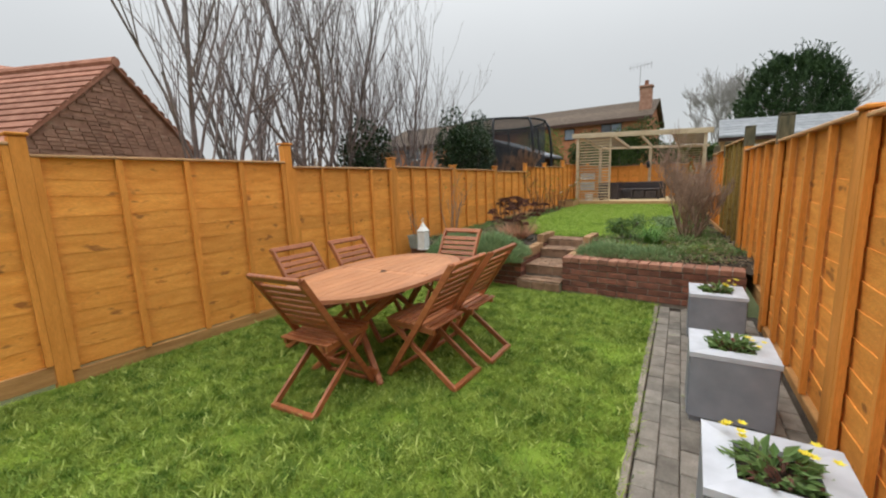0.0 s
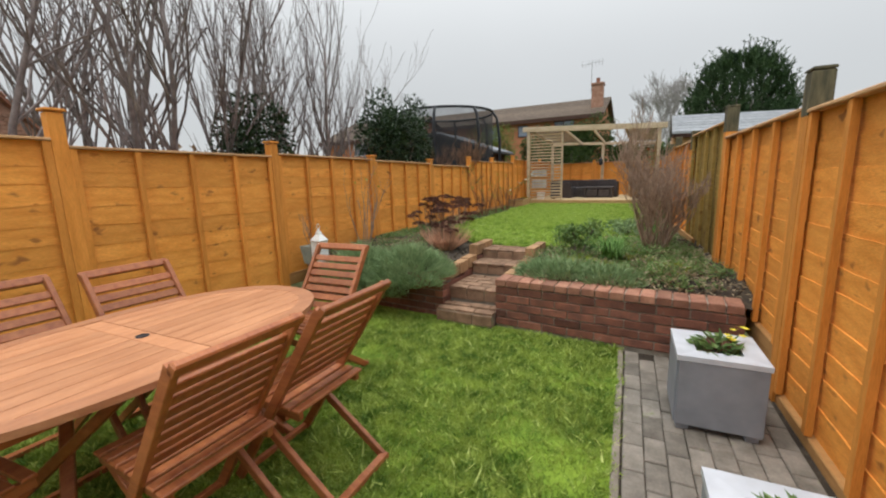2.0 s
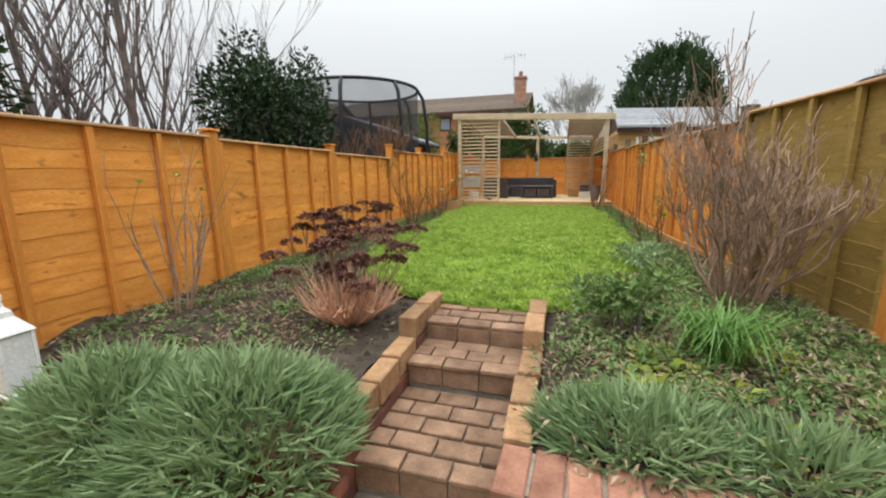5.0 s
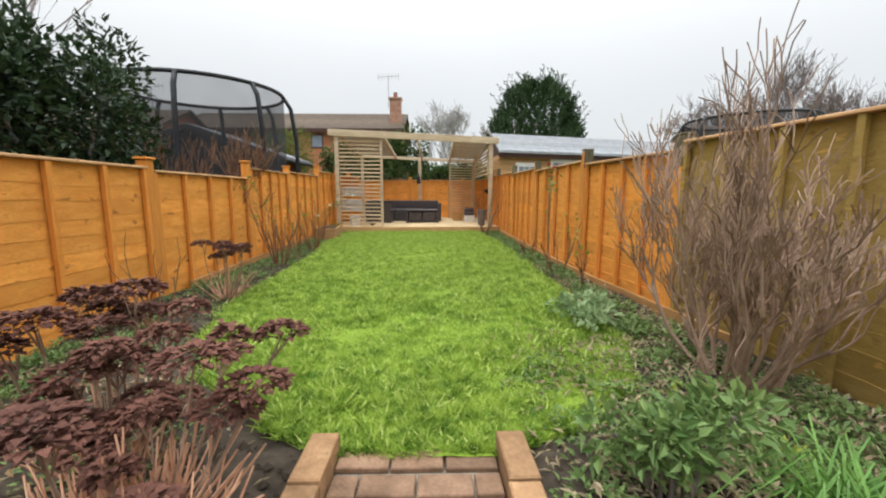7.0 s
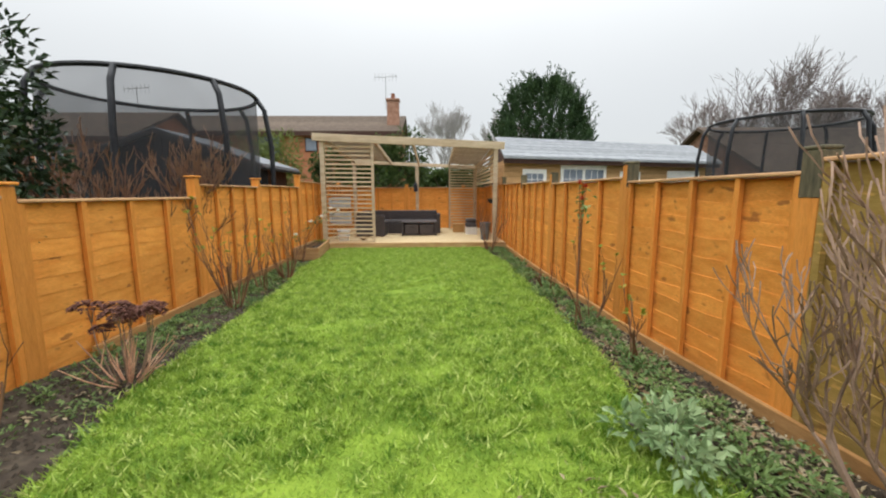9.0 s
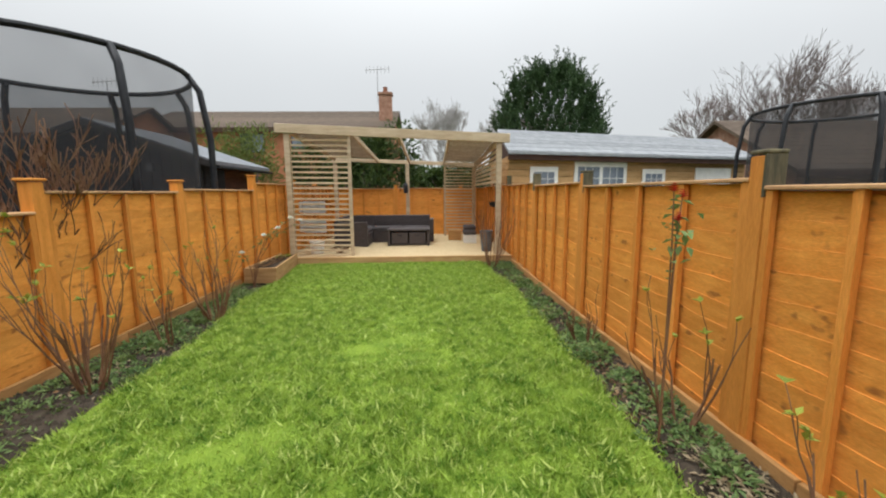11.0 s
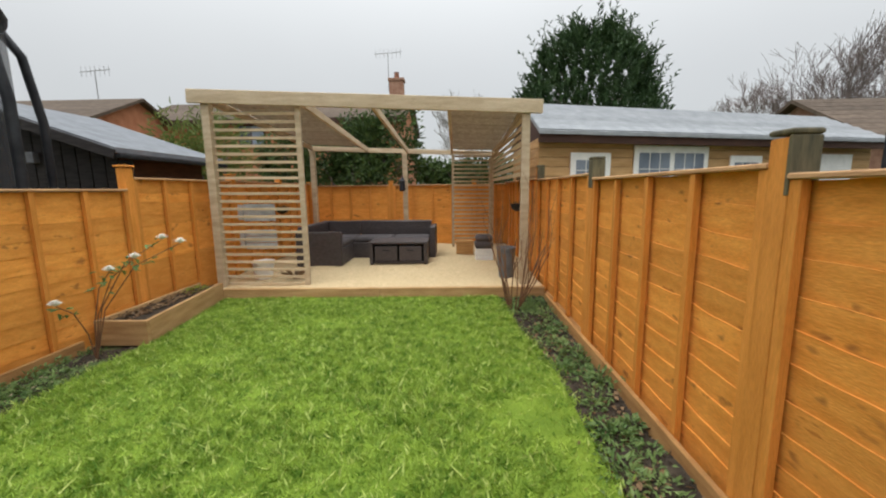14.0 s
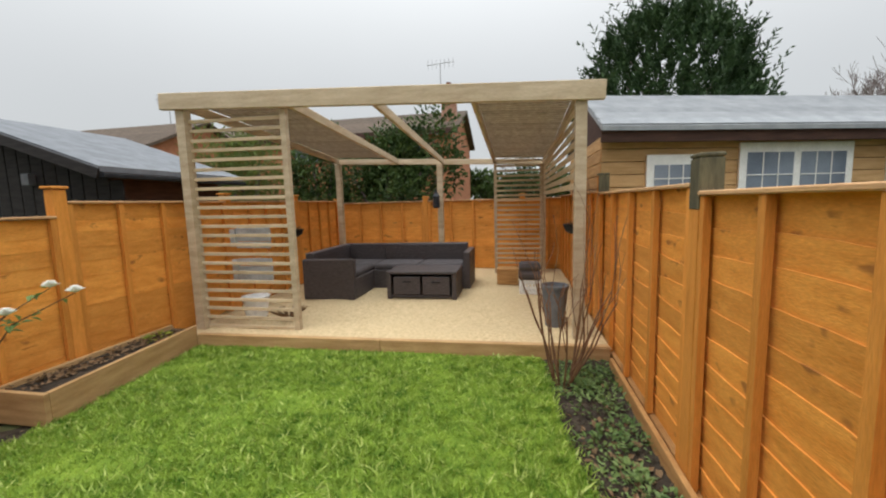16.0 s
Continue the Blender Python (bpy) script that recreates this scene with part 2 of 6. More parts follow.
LAVENDER = leaf_mat("lavender_leaf", (0.13, 0.225, 0.085), (0.37, 0.47, 0.25), 0.7, 0.2)
GREEN = leaf_mat("green_leaf", (0.055, 0.125, 0.03), (0.25, 0.35, 0.12), 0.5, 0.25)
# trampled lower lawn: the shade there is put into darker greens
BLADE_SHADED = leaf_mat("shaded_grass_blade", (0.06, 0.14, 0.01), (0.33, 0.42, 0.075), 0.6, 0.3, 8.0, 2.4, -0.9)
PALE_BLADE = leaf_mat("pale_grass_blade", (0.3, 0.42, 0.06), (0.6, 0.66, 0.22), 0.6, 0.3, 6.0)
LIME = leaf_mat("yellow_green_leaf", (0.16, 0.22, 0.02), (0.42, 0.45, 0.08), 0.5, 0.25)
LIME_DARK = leaf_mat("bamboo_leaf", (0.06, 0.1, 0.02), (0.25, 0.3, 0.08), 0.5, 0.25)
BULB = leaf_mat("bulb_leaf", (0.06, 0.165, 0.025), (0.18, 0.34, 0.075), 0.45, 0.25)
CLIMBER = leaf_mat("climber_leaf", (0.015, 0.04, 0.012), (0.11, 0.17, 0.045), 0.5, 0.15)
HOLLY = leaf_mat("holly_leaf", (0.008, 0.02, 0.009), (0.045, 0.08, 0.032), 0.3, 0.08)
CONIFER = leaf_mat("evergreen_leaf", (0.015, 0.04, 0.015), (0.06, 0.11, 0.035), 0.6, 0.1)
DEAD_LEAF = leaf_mat("dead_leaf", (0.1, 0.06, 0.03), (0.34, 0.22, 0.12), 0.8, 0.1)
YELLOW = leaf_mat("yellow_petal", (0.7, 0.55, 0.02), (0.85, 0.75, 0.1), 0.6, 0.2)
PETAL_WHITE = leaf_mat("white_petal", (0.75, 0.74, 0.66), (0.85, 0.84, 0.78), 0.6, 0.2)
PETAL_RED = leaf_mat("red_petal", (0.4, 0.02, 0.015), (0.6, 0.05, 0.03), 0.6, 0.1)
METAL_BLACK = mat("black_metal", (0.012, 0.013, 0.016), (0.03, 0.032, 0.036), 8, 0.5, 0.1, metal=0.3)
ALU = mat("aerial_metal", (0.3, 0.3, 0.31), (0.42, 0.42, 0.43), 8, 0.5, 0.1, metal=0.6)
PLASTIC_GREY = mat("grey_pot", (0.12, 0.125, 0.135), (0.18, 0.185, 0.2), 8, 0.6, 0.1)
SAGE = mat("sage_pot", (0.26, 0.31, 0.28), (0.36, 0.4, 0.37), 8, 0.6, 0.2)
GREY_WOOD = mat("greyed_wood", (0.36, 0.38, 0.39), (0.5, 0.52, 0.53), 5, 0.8, 0.3, fine=40)


def net_mat():
    """Fine black mesh fabric, partly see-through."""
    m = bpy.data.materials.new("black_net")
    m.use_nodes = True
    n, l = m.node_tree.nodes, m.node_tree.links
    b = n["Principled BSDF"]
    b.inputs["Base Color"].default_value, b.inputs["Roughness"].default_value = (0.02, 0.021, 0.024, 1), 0.8
    t = n.new("ShaderNodeBsdfTransparent")
    x = n.new("ShaderNodeMixShader")
    tc, w = n.new("ShaderNodeTexCoord"), n.new("ShaderNodeTexNoise")
    w.inputs["Scale"].default_value = 1.3
    r = n.new("ShaderNodeMapRange")
    r.inputs["To Min"].default_value, r.inputs["To Max"].default_value = 0.42, 0.62
    l.new(tc.outputs["Object"], w.inputs["Vector"])
    l.new(w.outputs["Fac"], r.inputs["Value"])
    l.new(r.outputs[0], x.inputs[0])
    l.new(t.outputs[0], x.inputs[1])
    l.new(b.outputs[0], x.inputs[2])
    l.new(x.outputs[0], n["Material Output"].inputs["Surface"])
    return m


NET = net_mat()


# ---------------------------------------------------------------- mesh tools
class Soup:
    """Collects vertices and faces for one mesh."""

    def __init__(self):
        self.v, self.f = [], []

    def box(self, x0, x1, y0, y1, z0, z1, m=None, c=0.0):
        """A box, its long edges cut by c."""
        k = len(self.v)
        if c:
            pts = []
            for z, d in ((z0, c), (z0 + c, 0), (z1 - c, 0), (z1, c)):
                pts += [(x0 + d, y0 + d, z), (x1 - d, y0 + d, z), (x1 - d, y1 - d, z), (x0 + d, y1 - d, z)]
            fs = [(3, 2, 1, 0), (12, 13, 14, 15)]
            for r in range(3):
                for i in range(4):
                    j = (i + 1) % 4
                    fs.append((4 * r + i, 4 * r + j, 4 * r + 4 + j, 4 * r + 4 + i))
        else:
            pts = [(x0, y0, z0), (x1, y0, z0), (x1, y1, z0), (x0, y1, z0), (x0, y0, z1), (x1, y0, z1), (x1, y1, z1), (x0, y1, z1)]
            fs = [(3, 2, 1, 0), (4, 5, 6, 7), (0, 1, 5, 4), (1, 2, 6, 5), (2, 3, 7, 6), (3, 0, 4, 7)]
        if m is not None:
            pts = [tuple(m @ Vector(p)) for p in pts]
        self.v += pts
        self.f += [tuple(k + i for i in q) for q in fs]
        return self

    def beam(self, a, b, w, h, up=(0, 0, 1)):
        """A squared bar from a to b, w across and h high."""
        a, b = Vector(a), Vector(b)
        d = (b - a)
        n = d.length
        d.normalize()
        s = d.cross(Vector(up))
        if s.length < 1e-4:
            s = d.cross(Vector((1, 0, 0)))
        s.normalize()
        u = s.cross(d)
        m = Matrix((s, d, u)).transposed().to_4x4()
        m.translation = a
        return self.box(-w / 2, w / 2, 0, n, -h / 2, h / 2, m, min(w, h) * 0.12)

    def tube(self, pts, radii, sides=5, cap=True):
        k0 = len(self.v)
        pts = [Vector(p) for p in pts]
        for i, p in enumerate(pts):
            d = (pts[min(i + 1, len(pts) - 1)] - pts[max(i - 1, 0)]).normalized()
            s = d.cross(Vector((0.31, 0.95, 0.05)))
            if s.length < 0.05:
                s = d.cross(Vector((1, 0, 0)))
            s.normalize()
            u = s.cross(d)
            r = radii[i] if hasattr(radii, "__len__") else radii
            for j in range(sides):
                a = 2 * math.pi * j / sides
                self.v.append(tuple(p + (s * math.cos(a) + u * math.sin(a)) * r))
        for i in range(len(pts) - 1):
            for j in range(sides):
                q = k0 + i * sides
                self.f.append((q + j, q + (j + 1) % sides, q + sides + (j + 1) % sides, q + sides + j))
        if cap:
            self.f.append(tuple(k0 + j for j in reversed(range(sides))))
            self.f.append(tuple(k0 + (len(pts) - 1) * sides + j for j in range(sides)))
        return self

    def lathe(self, profile, at=(0, 0, 0), sides=20):
        k = len(self.v)
        for r, z in profile:
            for j in range(sides):
                a = 2 * math.pi * j / sides
                self.v.append((at[0] + r * math.cos(a), at[1] + r * math.sin(a), at[2] + z))
        for i in range(len(profile) - 1):
            for j in range(sides):
                q = k + i * sides
                self.f.append((q + j, q + (j + 1) % sides, q + sides + (j + 1) % sides, q + sides + j))
        self.f.append(tuple(k + j for j in reversed(range(sides))))
        self.f.append(tuple(k + (len(profile) - 1) * sides + j for j in range(sides)))
        return self

    def prism(self, outline, z0, z1, m=None, axis="z"):
        """An outline pushed from z0 to z1 (axis y: outline is x, z and it is pushed along y)."""
        k, n = len(self.v), len(outline)
        for z in (z0, z1):
            for a, b in outline:
                p = (a, b, z) if axis == "z" else ((a, z, b) if axis == "y" else (z, a, b))
                self.v.append(tuple(m @ Vector(p)) if m is not None else p)
        self.f.append(tuple(k + i for i in reversed(range(n))))
        self.f.append(tuple(k + n + i for i in range(n)))
        for i in range(n):
            j = (i + 1) % n
            self.f.append((k + i, k + j, k + n + j, k + n + i))
        return self

    def leaf(self, p, d, n, length, width, bend=0.25):
        """A pointed leaf of two folded halves at p along d."""
        d = Vector(d).normalized()
        s = d.cross(Vector(n))
        if s.length < 1e-3:
            s = d.cross(Vector((0.3, 0.8, 0.5)))
        s.normalize()
        u = s.cross(d)
        p = Vector(p)
        k = len(self.v)
        mid = p + d * length * 0.45
        self.v += [tuple(p), tuple(mid + s * width / 2 + u * width * 0.15), tuple(p + d * length - u * length * bend), tuple(mid - s * width / 2 + u * width * 0.15)]
        self.f += [(k, k + 1, k + 2), (k, k + 2, k + 3)]
        return self

    def mesh(self, name, material, smooth=False):
        me = bpy.data.meshes.new(name)
        me.from_pydata(self.v, [], self.f)
        bm = bmesh.new()
        bm.from_mesh(me)
        bmesh.ops.recalc_face_normals(bm, faces=bm.faces)
        bm.to_mesh(me)
        bm.free()
        me.materials.append(material)
        if smooth:
            me.polygons.foreach_set("use_smooth", [True] * len(me.polygons))
        return me

    def raw(self, name, material):
        me = bpy.data.meshes.new(name)
        me.from_pydata(self.v, [], self.f)
        me.materials.append(material)
        return me


def part(name, soup, material, parent=None, label="", m=None, smooth=False):
    """One mesh object, under a thing or a part."""
    me = soup if isinstance(soup, bpy.types.Mesh) else soup.mesh(name, material, smooth)
    ob = new(name, me)
    if parent is not None:
        ob.parent = parent
    if m is not None:
        ob.matrix_basis = m
    return tagged(ob, label)


def thing(name, label, category, m=None, group="", kind=""):
    ob = new(name)
    if m is not None:
        ob.matrix_basis = m
    return tagged(ob, label, category, group, kind)


R = random.Random(7)


# ---------------------------------------------------------------- plan
def along(points):
    """Straight pieces between (y, x) pairs, run on past both ends."""
    def at(y):
        for (a, p), (b, q) in zip(points, points[1:]):
            if y <= b:
                break
        return p + (q - p) * (y - a) / (b - a)
    return at


# the fences' lines
x_left = along([(-2.3, -3.42), (1.8, -3.43), (3.7, -3.46), (5.7, -3.57), (7.75, -3.67), (11.6, -3.79), (13.57, -3.8), (19.0, -3.82)])
x_right = along([(-2.3, 1.58), (1.6, 1.37), (3.5, 1.25), (5.5, 1.12), (7.15, 0.94), (8.78, 0.8), (11.0, 0.78), (19.0, 0.78)])


def x_path(y):
    return 0.34 + 0.055 * (3.8 - y)


def y_wall(x):
    """The front face of the retaining wall."""
    return 3.89 - 0.05 * x


UP = 0.53      # the upper lawn's height
DECK = 0.585   # the gravel terrace's height
STEP_X0, STEP_X1 = -1.39, -0.80


def fall(y):
    """How far the upper level has dropped towards the terrace, and to the wall's top."""
    if y < 4.5:
        return 0.09 * min((4.5 - y) / 0.45, 1.0)
    return 0.045 * min(max((y - 8.0) / 5.0, 0.0), 1.0)

# ---------------------------------------------------------------- ground
s = Soup()
xs = [-260, -60, -20, -8, 0, 8, 20, 60, 260]
ys = [(-80, -0.05), (0, -0.05), (5.4, -0.05), (5.42, 0.44), (12, 0.44), (30, 0.3), (80, 0.2), (420, 0.0)]
for y, z in ys:
    for x in xs:
        s.v.append((x, y, z))
for j in range(len(ys) - 1):
    for i in range(len(xs) - 1):
        k = j * len(xs) + i
        s.f.append((k, k + 1, k + 1 + len(xs), k + len(xs)))
tagged(part("ground", s, GROUND), "rough grassy ground round the gardens", "ground", kind="structure")


def sheet(name, left, right, y0, y1, z, material, label, bumps=0.02, step=0.12, cols=26):
    """Ground between two edge lines, gently uneven."""
    s = Soup()
    rows = max(2, int((y1 - y0) / step))
    for j in range(rows + 1):
        y = y0 + (y1 - y0) * j / rows
        a, b = left(y), right(y)
        for i in range(cols + 1):
            x = a + (b - a) * i / cols
            s.v.append((x, y, z - (fall(y) if 0.3 < z < DECK else 0.0) + bumps * noise.noise((x * 2.3, y * 2.3, z)) + 0.4 * bumps * noise.noise((x * 9, y * 9, 3))))
    for j in range(rows):
        for i in range(cols):
            k = j * (cols + 1) + i
            s.f.append((k, k + 1, k + cols + 2, k + cols + 1))
    ob = part(name, s, material, smooth=True)
    return tagged(ob, label, name.split("_")[0], kind="structure")


def curve(points):
    """Straight pieces between (y, x) pairs."""
    def at(y):
        if y <= points[0][0]:
            return points[0][1]
        for (a, p), (b, q) in zip(points, points[1:]):
            if y <= b:
                u = (y - a) / (b - a)
                u = u * u * (3 - 2 * u)
                return p + (q - p) * u
        return points[-1][1]
    return at


lawn_l = curve([(5.36, -1.4), (5.6, -1.75), (6.1, -2.3), (6.6, -2.62), (7.6, -2.85), (10.2, -2.98), (12.3, -3.25), (12.9, -3.22), (14.8, -3.4)])
lawn_r = curve([(5.36, -0.78), (5.6, -0.35), (6.0, 0.05), (6.5, 0.24), (7.2, 0.22), (8.4, 0.28), (9.8, 0.3), (12.3, 0.33), (13.7, 0.17), (14.9, 0.12)])

lower = sheet("lawn_lower", lambda y: x_left(y) + 0.05, lambda y: x_path(y) - 0.03, -4.0, 4.0, 0.0, TURF, "short trampled green lawn on the lower level")
upper = sheet("lawn_upper", lawn_l, lawn_r, 5.36, 14.52, UP, TURF, "bright green mown lawn on the upper level")
sheet("soil_left", lambda y: x_left(y) - 0.02, lambda y: min(lawn_l(y) + 0.06, -1.5) if y > 5.36 else -1.5, 4.12, 14.8, UP - 0.03, SOIL, "dark bare soil of the border along the fence", 0.05, 0.05, 60)
sheet("soil_right", lambda y: max(lawn_r(y) - 0.06, -0.68) if y > 5.36 else -0.68, lambda y: x_right(y) + 0.02, 4.0, 15.0, UP - 0.03, SOIL, "dark bare soil of the border along the fence", 0.05, 0.05, 60)
sheet("terrace", lambda y: -3.75, lambda y: 0.74, 14.51, 18.8, DECK, GRAVEL, "pale cream gravel surface of the seating terrace", 0.02, 0.06, 60)


def grass(name, left, right, y0, y1, z, count, seed, height, wide=(0.0035, 0.0075), material=None, label="short lawn grass blades, bright green with paler tufts"):
    """Blades as one mesh: each a single narrow triangle."""
    rng = np.random.default_rng(seed)
    y = rng.uniform(y0, y1, count)
    ta = np.array([left(v) for v in np.linspace(y0, y1, 400)])
    tb = np.array([right(v) for v in np.linspace(y0, y1, 400)])
    yy = np.linspace(y0, y1, 400)
    a, b = np.interp(y, yy, ta), np.interp(y, yy, tb)
    x = a + (b - a) * rng.uniform(0, 1, count) + rng.normal(0, 0.035, count)
    clump = np.sin(x * 5.1 + 2 * np.sin(y * 3.3)) * np.sin(y * 4.7 + 1.5 * np.sin(x * 2.9))
    tuft = np.sin(x * 37 + 3 * np.sin(y * 19)) * np.sin(y * 33 + 3 * np.sin(x * 23))
    h = height * (0.5 + 0.7 * rng.random(count)) * (1 + 0.25 * clump + 0.4 * tuft)
    w = rng.uniform(*wide, count)
    ang, lean = rng.uniform(0, 2 * np.pi, count), rng.uniform(0.2, 1.9, count) * h
    la = rng.uniform(0, 2 * np.pi, count)
    base = np.stack([x, y, z - 0.008 - 0.045 * np.clip((y - 8.0) / 5.0, 0.0, 1.0)], 1)
    side = np.stack([np.cos(ang) * w, np.sin(ang) * w, np.zeros(count)], 1)
    tip = base + np.stack([np.cos(la) * lean, np.sin(la) * lean, h], 1)
    v = np.stack([base - side, base + side, tip], 1).reshape(-1, 3)
    me = bpy.data.meshes.new(name)
    me.vertices.add(3 * count)
    me.vertices.foreach_set("co", v.ravel())
    me.loops.add(3 * count)
    me.loops.foreach_set("vertex_index", np.arange(3 * count, dtype=np.int32))
    me.polygons.add(count)
    me.polygons.foreach_set("loop_start", np.arange(0, 3 * count, 3, dtype=np.int32))
    me.update()
    me.validate()
    me.materials.append(material or BLADE)
    ob = new(name, me)
    return tagged(ob, label, "grass", kind="stuff")


# lower lawn blades carry its shade in their colour
grass("grass", lambda y: x_left(y) + 0.12, lambda y: x_path(y) - 0.06, -1.2, 3.88, 0.0, 330000, 3, 0.038, material=BLADE_SHADED)
grass("grass", lambda y: x_left(y) + 0.12, lambda y: x_path(y) - 0.06, -1.2, 3.88, 0.0, 16000, 13, 0.042, (0.006, 0.012), PALE_BLADE, "scattered broad pale grass leaves in the lawn")
grass("grass", lawn_l, lawn_r, 5.38, 14.46, UP, 430000, 4, 0.036)
grass("grass", lawn_l, lawn_r, 5.38, 14.46, UP, 30000, 14, 0.04, (0.006, 0.012), PALE_BLADE, "scattered broad pale grass leaves in the lawn")

# ---------------------------------------------------------------- fences
PANEL_W, POST_W = 1.83, 0.095


def board_mesh(bh, material, seed, lap):
    """One lapped board with a waney lower edge."""
    half, k, board = PANEL_W / 2, 28, Soup()
    for row, (dy, dz) in enumerate(((0.0, 0.0), (0.012, 0.0), (0.012, bh + 0.025), (0.0, bh + 0.025))):
        for i in range(k + 1):
            u = -half + PANEL_W * i / k
            wave = 0.03 * noise.noise((u * 1.7, 2.0, seed)) + 0.009 * noise.noise((u * 6, 5.0, seed))
            back = lap if row in (2, 3) else 0.0
            board.v.append((u, dy * 0.6 - 0.004 + back, dz + (wave if row in (0, 1) else 0)))
    m1 = k + 1
    for p, q in ((0, 1), (1, 2), (2, 3), (3, 0)):
        for i in range(k):
            board.f.append((p * m1 + i, p * m1 + i + 1, q * m1 + i + 1, q * m1 + i))
    return board.mesh("board", material)


def panel_kit(height, material, over=False):
    """Shared meshes of one lap panel that faces -y."""
    half, n = PANEL_W / 2, 11
    return {"height": height, "n": n, "mat": material, "over": over,
            "back": Soup().box(-half + 0.01, half - 0.01, 0.022, 0.03, 0.0, height - 0.004).mesh("panel", material),
            "boards": [board_mesh(height / n, material, 3.7 * k, 0.009 if over else 0.005) for k in range(6)],
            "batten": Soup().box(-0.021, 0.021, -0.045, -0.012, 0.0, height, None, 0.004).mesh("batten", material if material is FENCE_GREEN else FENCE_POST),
            "capping": Soup().box(-half, half, -0.055, 0.045, height, height + 0.022, None, 0.005).mesh("capping", CAPPING),
            "gravel": Soup().box(-half, half, -0.03, 0.02, -0.15, -0.006, None, 0.006).mesh("gravel_board", GRAVELBOARD)}


def add_panel(owner, kit, m):
    p = part("panel", kit["back"], kit["mat"], owner, m=m)
    half = PANEL_W / 2
    bh = kit["height"] / kit["n"]
    for i in range(kit["n"]):
        if kit["over"]:
            turn = pose(0, 0.004, (i + 1) * bh + R.uniform(-0.008, 0.004), 0, 180, 0)
        else:
            turn = pose(0, 0, i * bh + R.uniform(-0.006, 0.006) - (0.026 if i == kit["n"] - 1 else 0))
        part("board", R.choice(kit["boards"]), kit["mat"], p, m=turn)
    for u in (-half + 0.022, -half * 0.5, 0.0, half * 0.5, half - 0.022):
        part("batten", kit["batten"], FENCE_POST, p, m=Matrix.Translation((u, 0, 0)))
    part("capping", kit["capping"], CAPPING, p, "paler weathered capping strip")
    part("gravel_board", kit["gravel"], GRAVELBOARD, p, "dull brown gravel board")


w = POST_W / 2
POST_ME = Soup().box(-w, w, -w, w, 0, 2.2, None, 0.006).mesh("post", FENCE_POST)
TOP_ME = Soup().box(-w - 0.003, w + 0.003, -w - 0.003, w + 0.003, 1.97, 2.206, None, 0.006).mesh("post_top", DARK_POST)
SIDE_ME = Soup().box(w - 0.012, w + 0.003, -w - 0.003, w + 0.003, 2.0, 2.206, None, 0.004).mesh("post_top", DARK_POST)
CAP_ME = Soup().box(-w - 0.016, w + 0.016, -w - 0.016, w + 0.016, 2.207, 2.228, None, 0.006).mesh("post_cap", FENCE_POST)
CAP_D_ME = Soup().box(-w - 0.005, w + 0.005, -w - 0.005, w + 0.005, 2.207, 2.228, None, 0.006).mesh("post_cap", DARK_POST)


def add_post(owner, m, top=None):
    """top: the mesh of the weathered part, where there is one."""
    p = part("post", POST_ME, FENCE_POST, owner, m=m)
    if top:
        part("post_top", top, DARK_POST, p, "dark weathered post top")
    part("post_cap", CAP_D_ME if top else CAP_ME, DARK_POST if top else FENCE_POST, p)


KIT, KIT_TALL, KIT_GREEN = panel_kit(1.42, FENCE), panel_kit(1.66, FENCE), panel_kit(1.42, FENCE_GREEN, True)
KIT_OVER, KIT_TALL_OVER = panel_kit(1.42, FENCE, True), panel_kit(1.66, FENCE, True)


def fence_run(label, line, posts, facing, green=(), tall=()):
    """posts: (y, height of the post, height of the panel that follows, weathered top)."""
    f = thing("garden_fence", label, "fence")
    for i, (y0, post_top, top, dark) in enumerate(posts[:-1]):
        y1 = posts[i + 1][0]
        a, b = Vector((line(y0), y0, 0)), Vector((line(y1), y1, 0))
        mid, d = (a + b) / 2, b - a
        turn = math.degrees(math.atan2(d.y, d.x)) + (180 if facing > 0 else 0)
        if facing > 0:
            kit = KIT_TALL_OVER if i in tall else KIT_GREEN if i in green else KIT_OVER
        else:
            kit = KIT_TALL if i in tall else KIT
        add_panel(f, kit, pose(mid.x, mid.y, top - 0.022 - kit["height"], 0, 0, turn) @ Matrix.Diagonal(((d.length - 0.096) / PANEL_W, 1, 1, 1)))
        add_post(f, pose(a.x, a.y, post_top - 2.228, 0, 0, turn), dark)


LEFT = [(-2.35, 1.95, 1.86, None), (-0.38, 1.93, 1.78, None), (1.82, 1.99, 1.73, None), (3.72, 1.89, 1.76, None), (5.7, 1.82, 1.745, None),
        (7.75, 1.83, 1.72, None), (9.86, 1.96, 1.87, None), (11.6, 2.0, 1.9, None), (13.57, 2.14, 2.02, None), (15.5, 2.12, 2.02, None), (17.15, 2.12, 2.02, None), (18.78, 2.12, 2.02, None)]
RIGHT = [(-2.3, 1.72, 1.7, None), (-0.35, 1.74, 1.72, None), (1.6, 1.76, 1.74, None), (3.5, 1.96, 1.76, TOP_ME), (5.5, 2.06, 1.92, TOP_ME), (7.15, 1.98, 1.86, TOP_ME),
         (8.78, 2.03, 1.9, SIDE_ME), (11.0, 2.05, 1.94, SIDE_ME), (12.96, 2.11, 1.98, TOP_ME), (15.2, 2.17, 2.0, SIDE_ME), (17.1, 2.12, 2.0, SIDE_ME), (18.8, 2.1, 2.0, None)]
fence_run("orange-stained lapped timber fence with capped square posts", x_left, LEFT, -1, tall=(0, 1, 2))
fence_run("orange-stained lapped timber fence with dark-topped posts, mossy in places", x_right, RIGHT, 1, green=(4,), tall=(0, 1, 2))
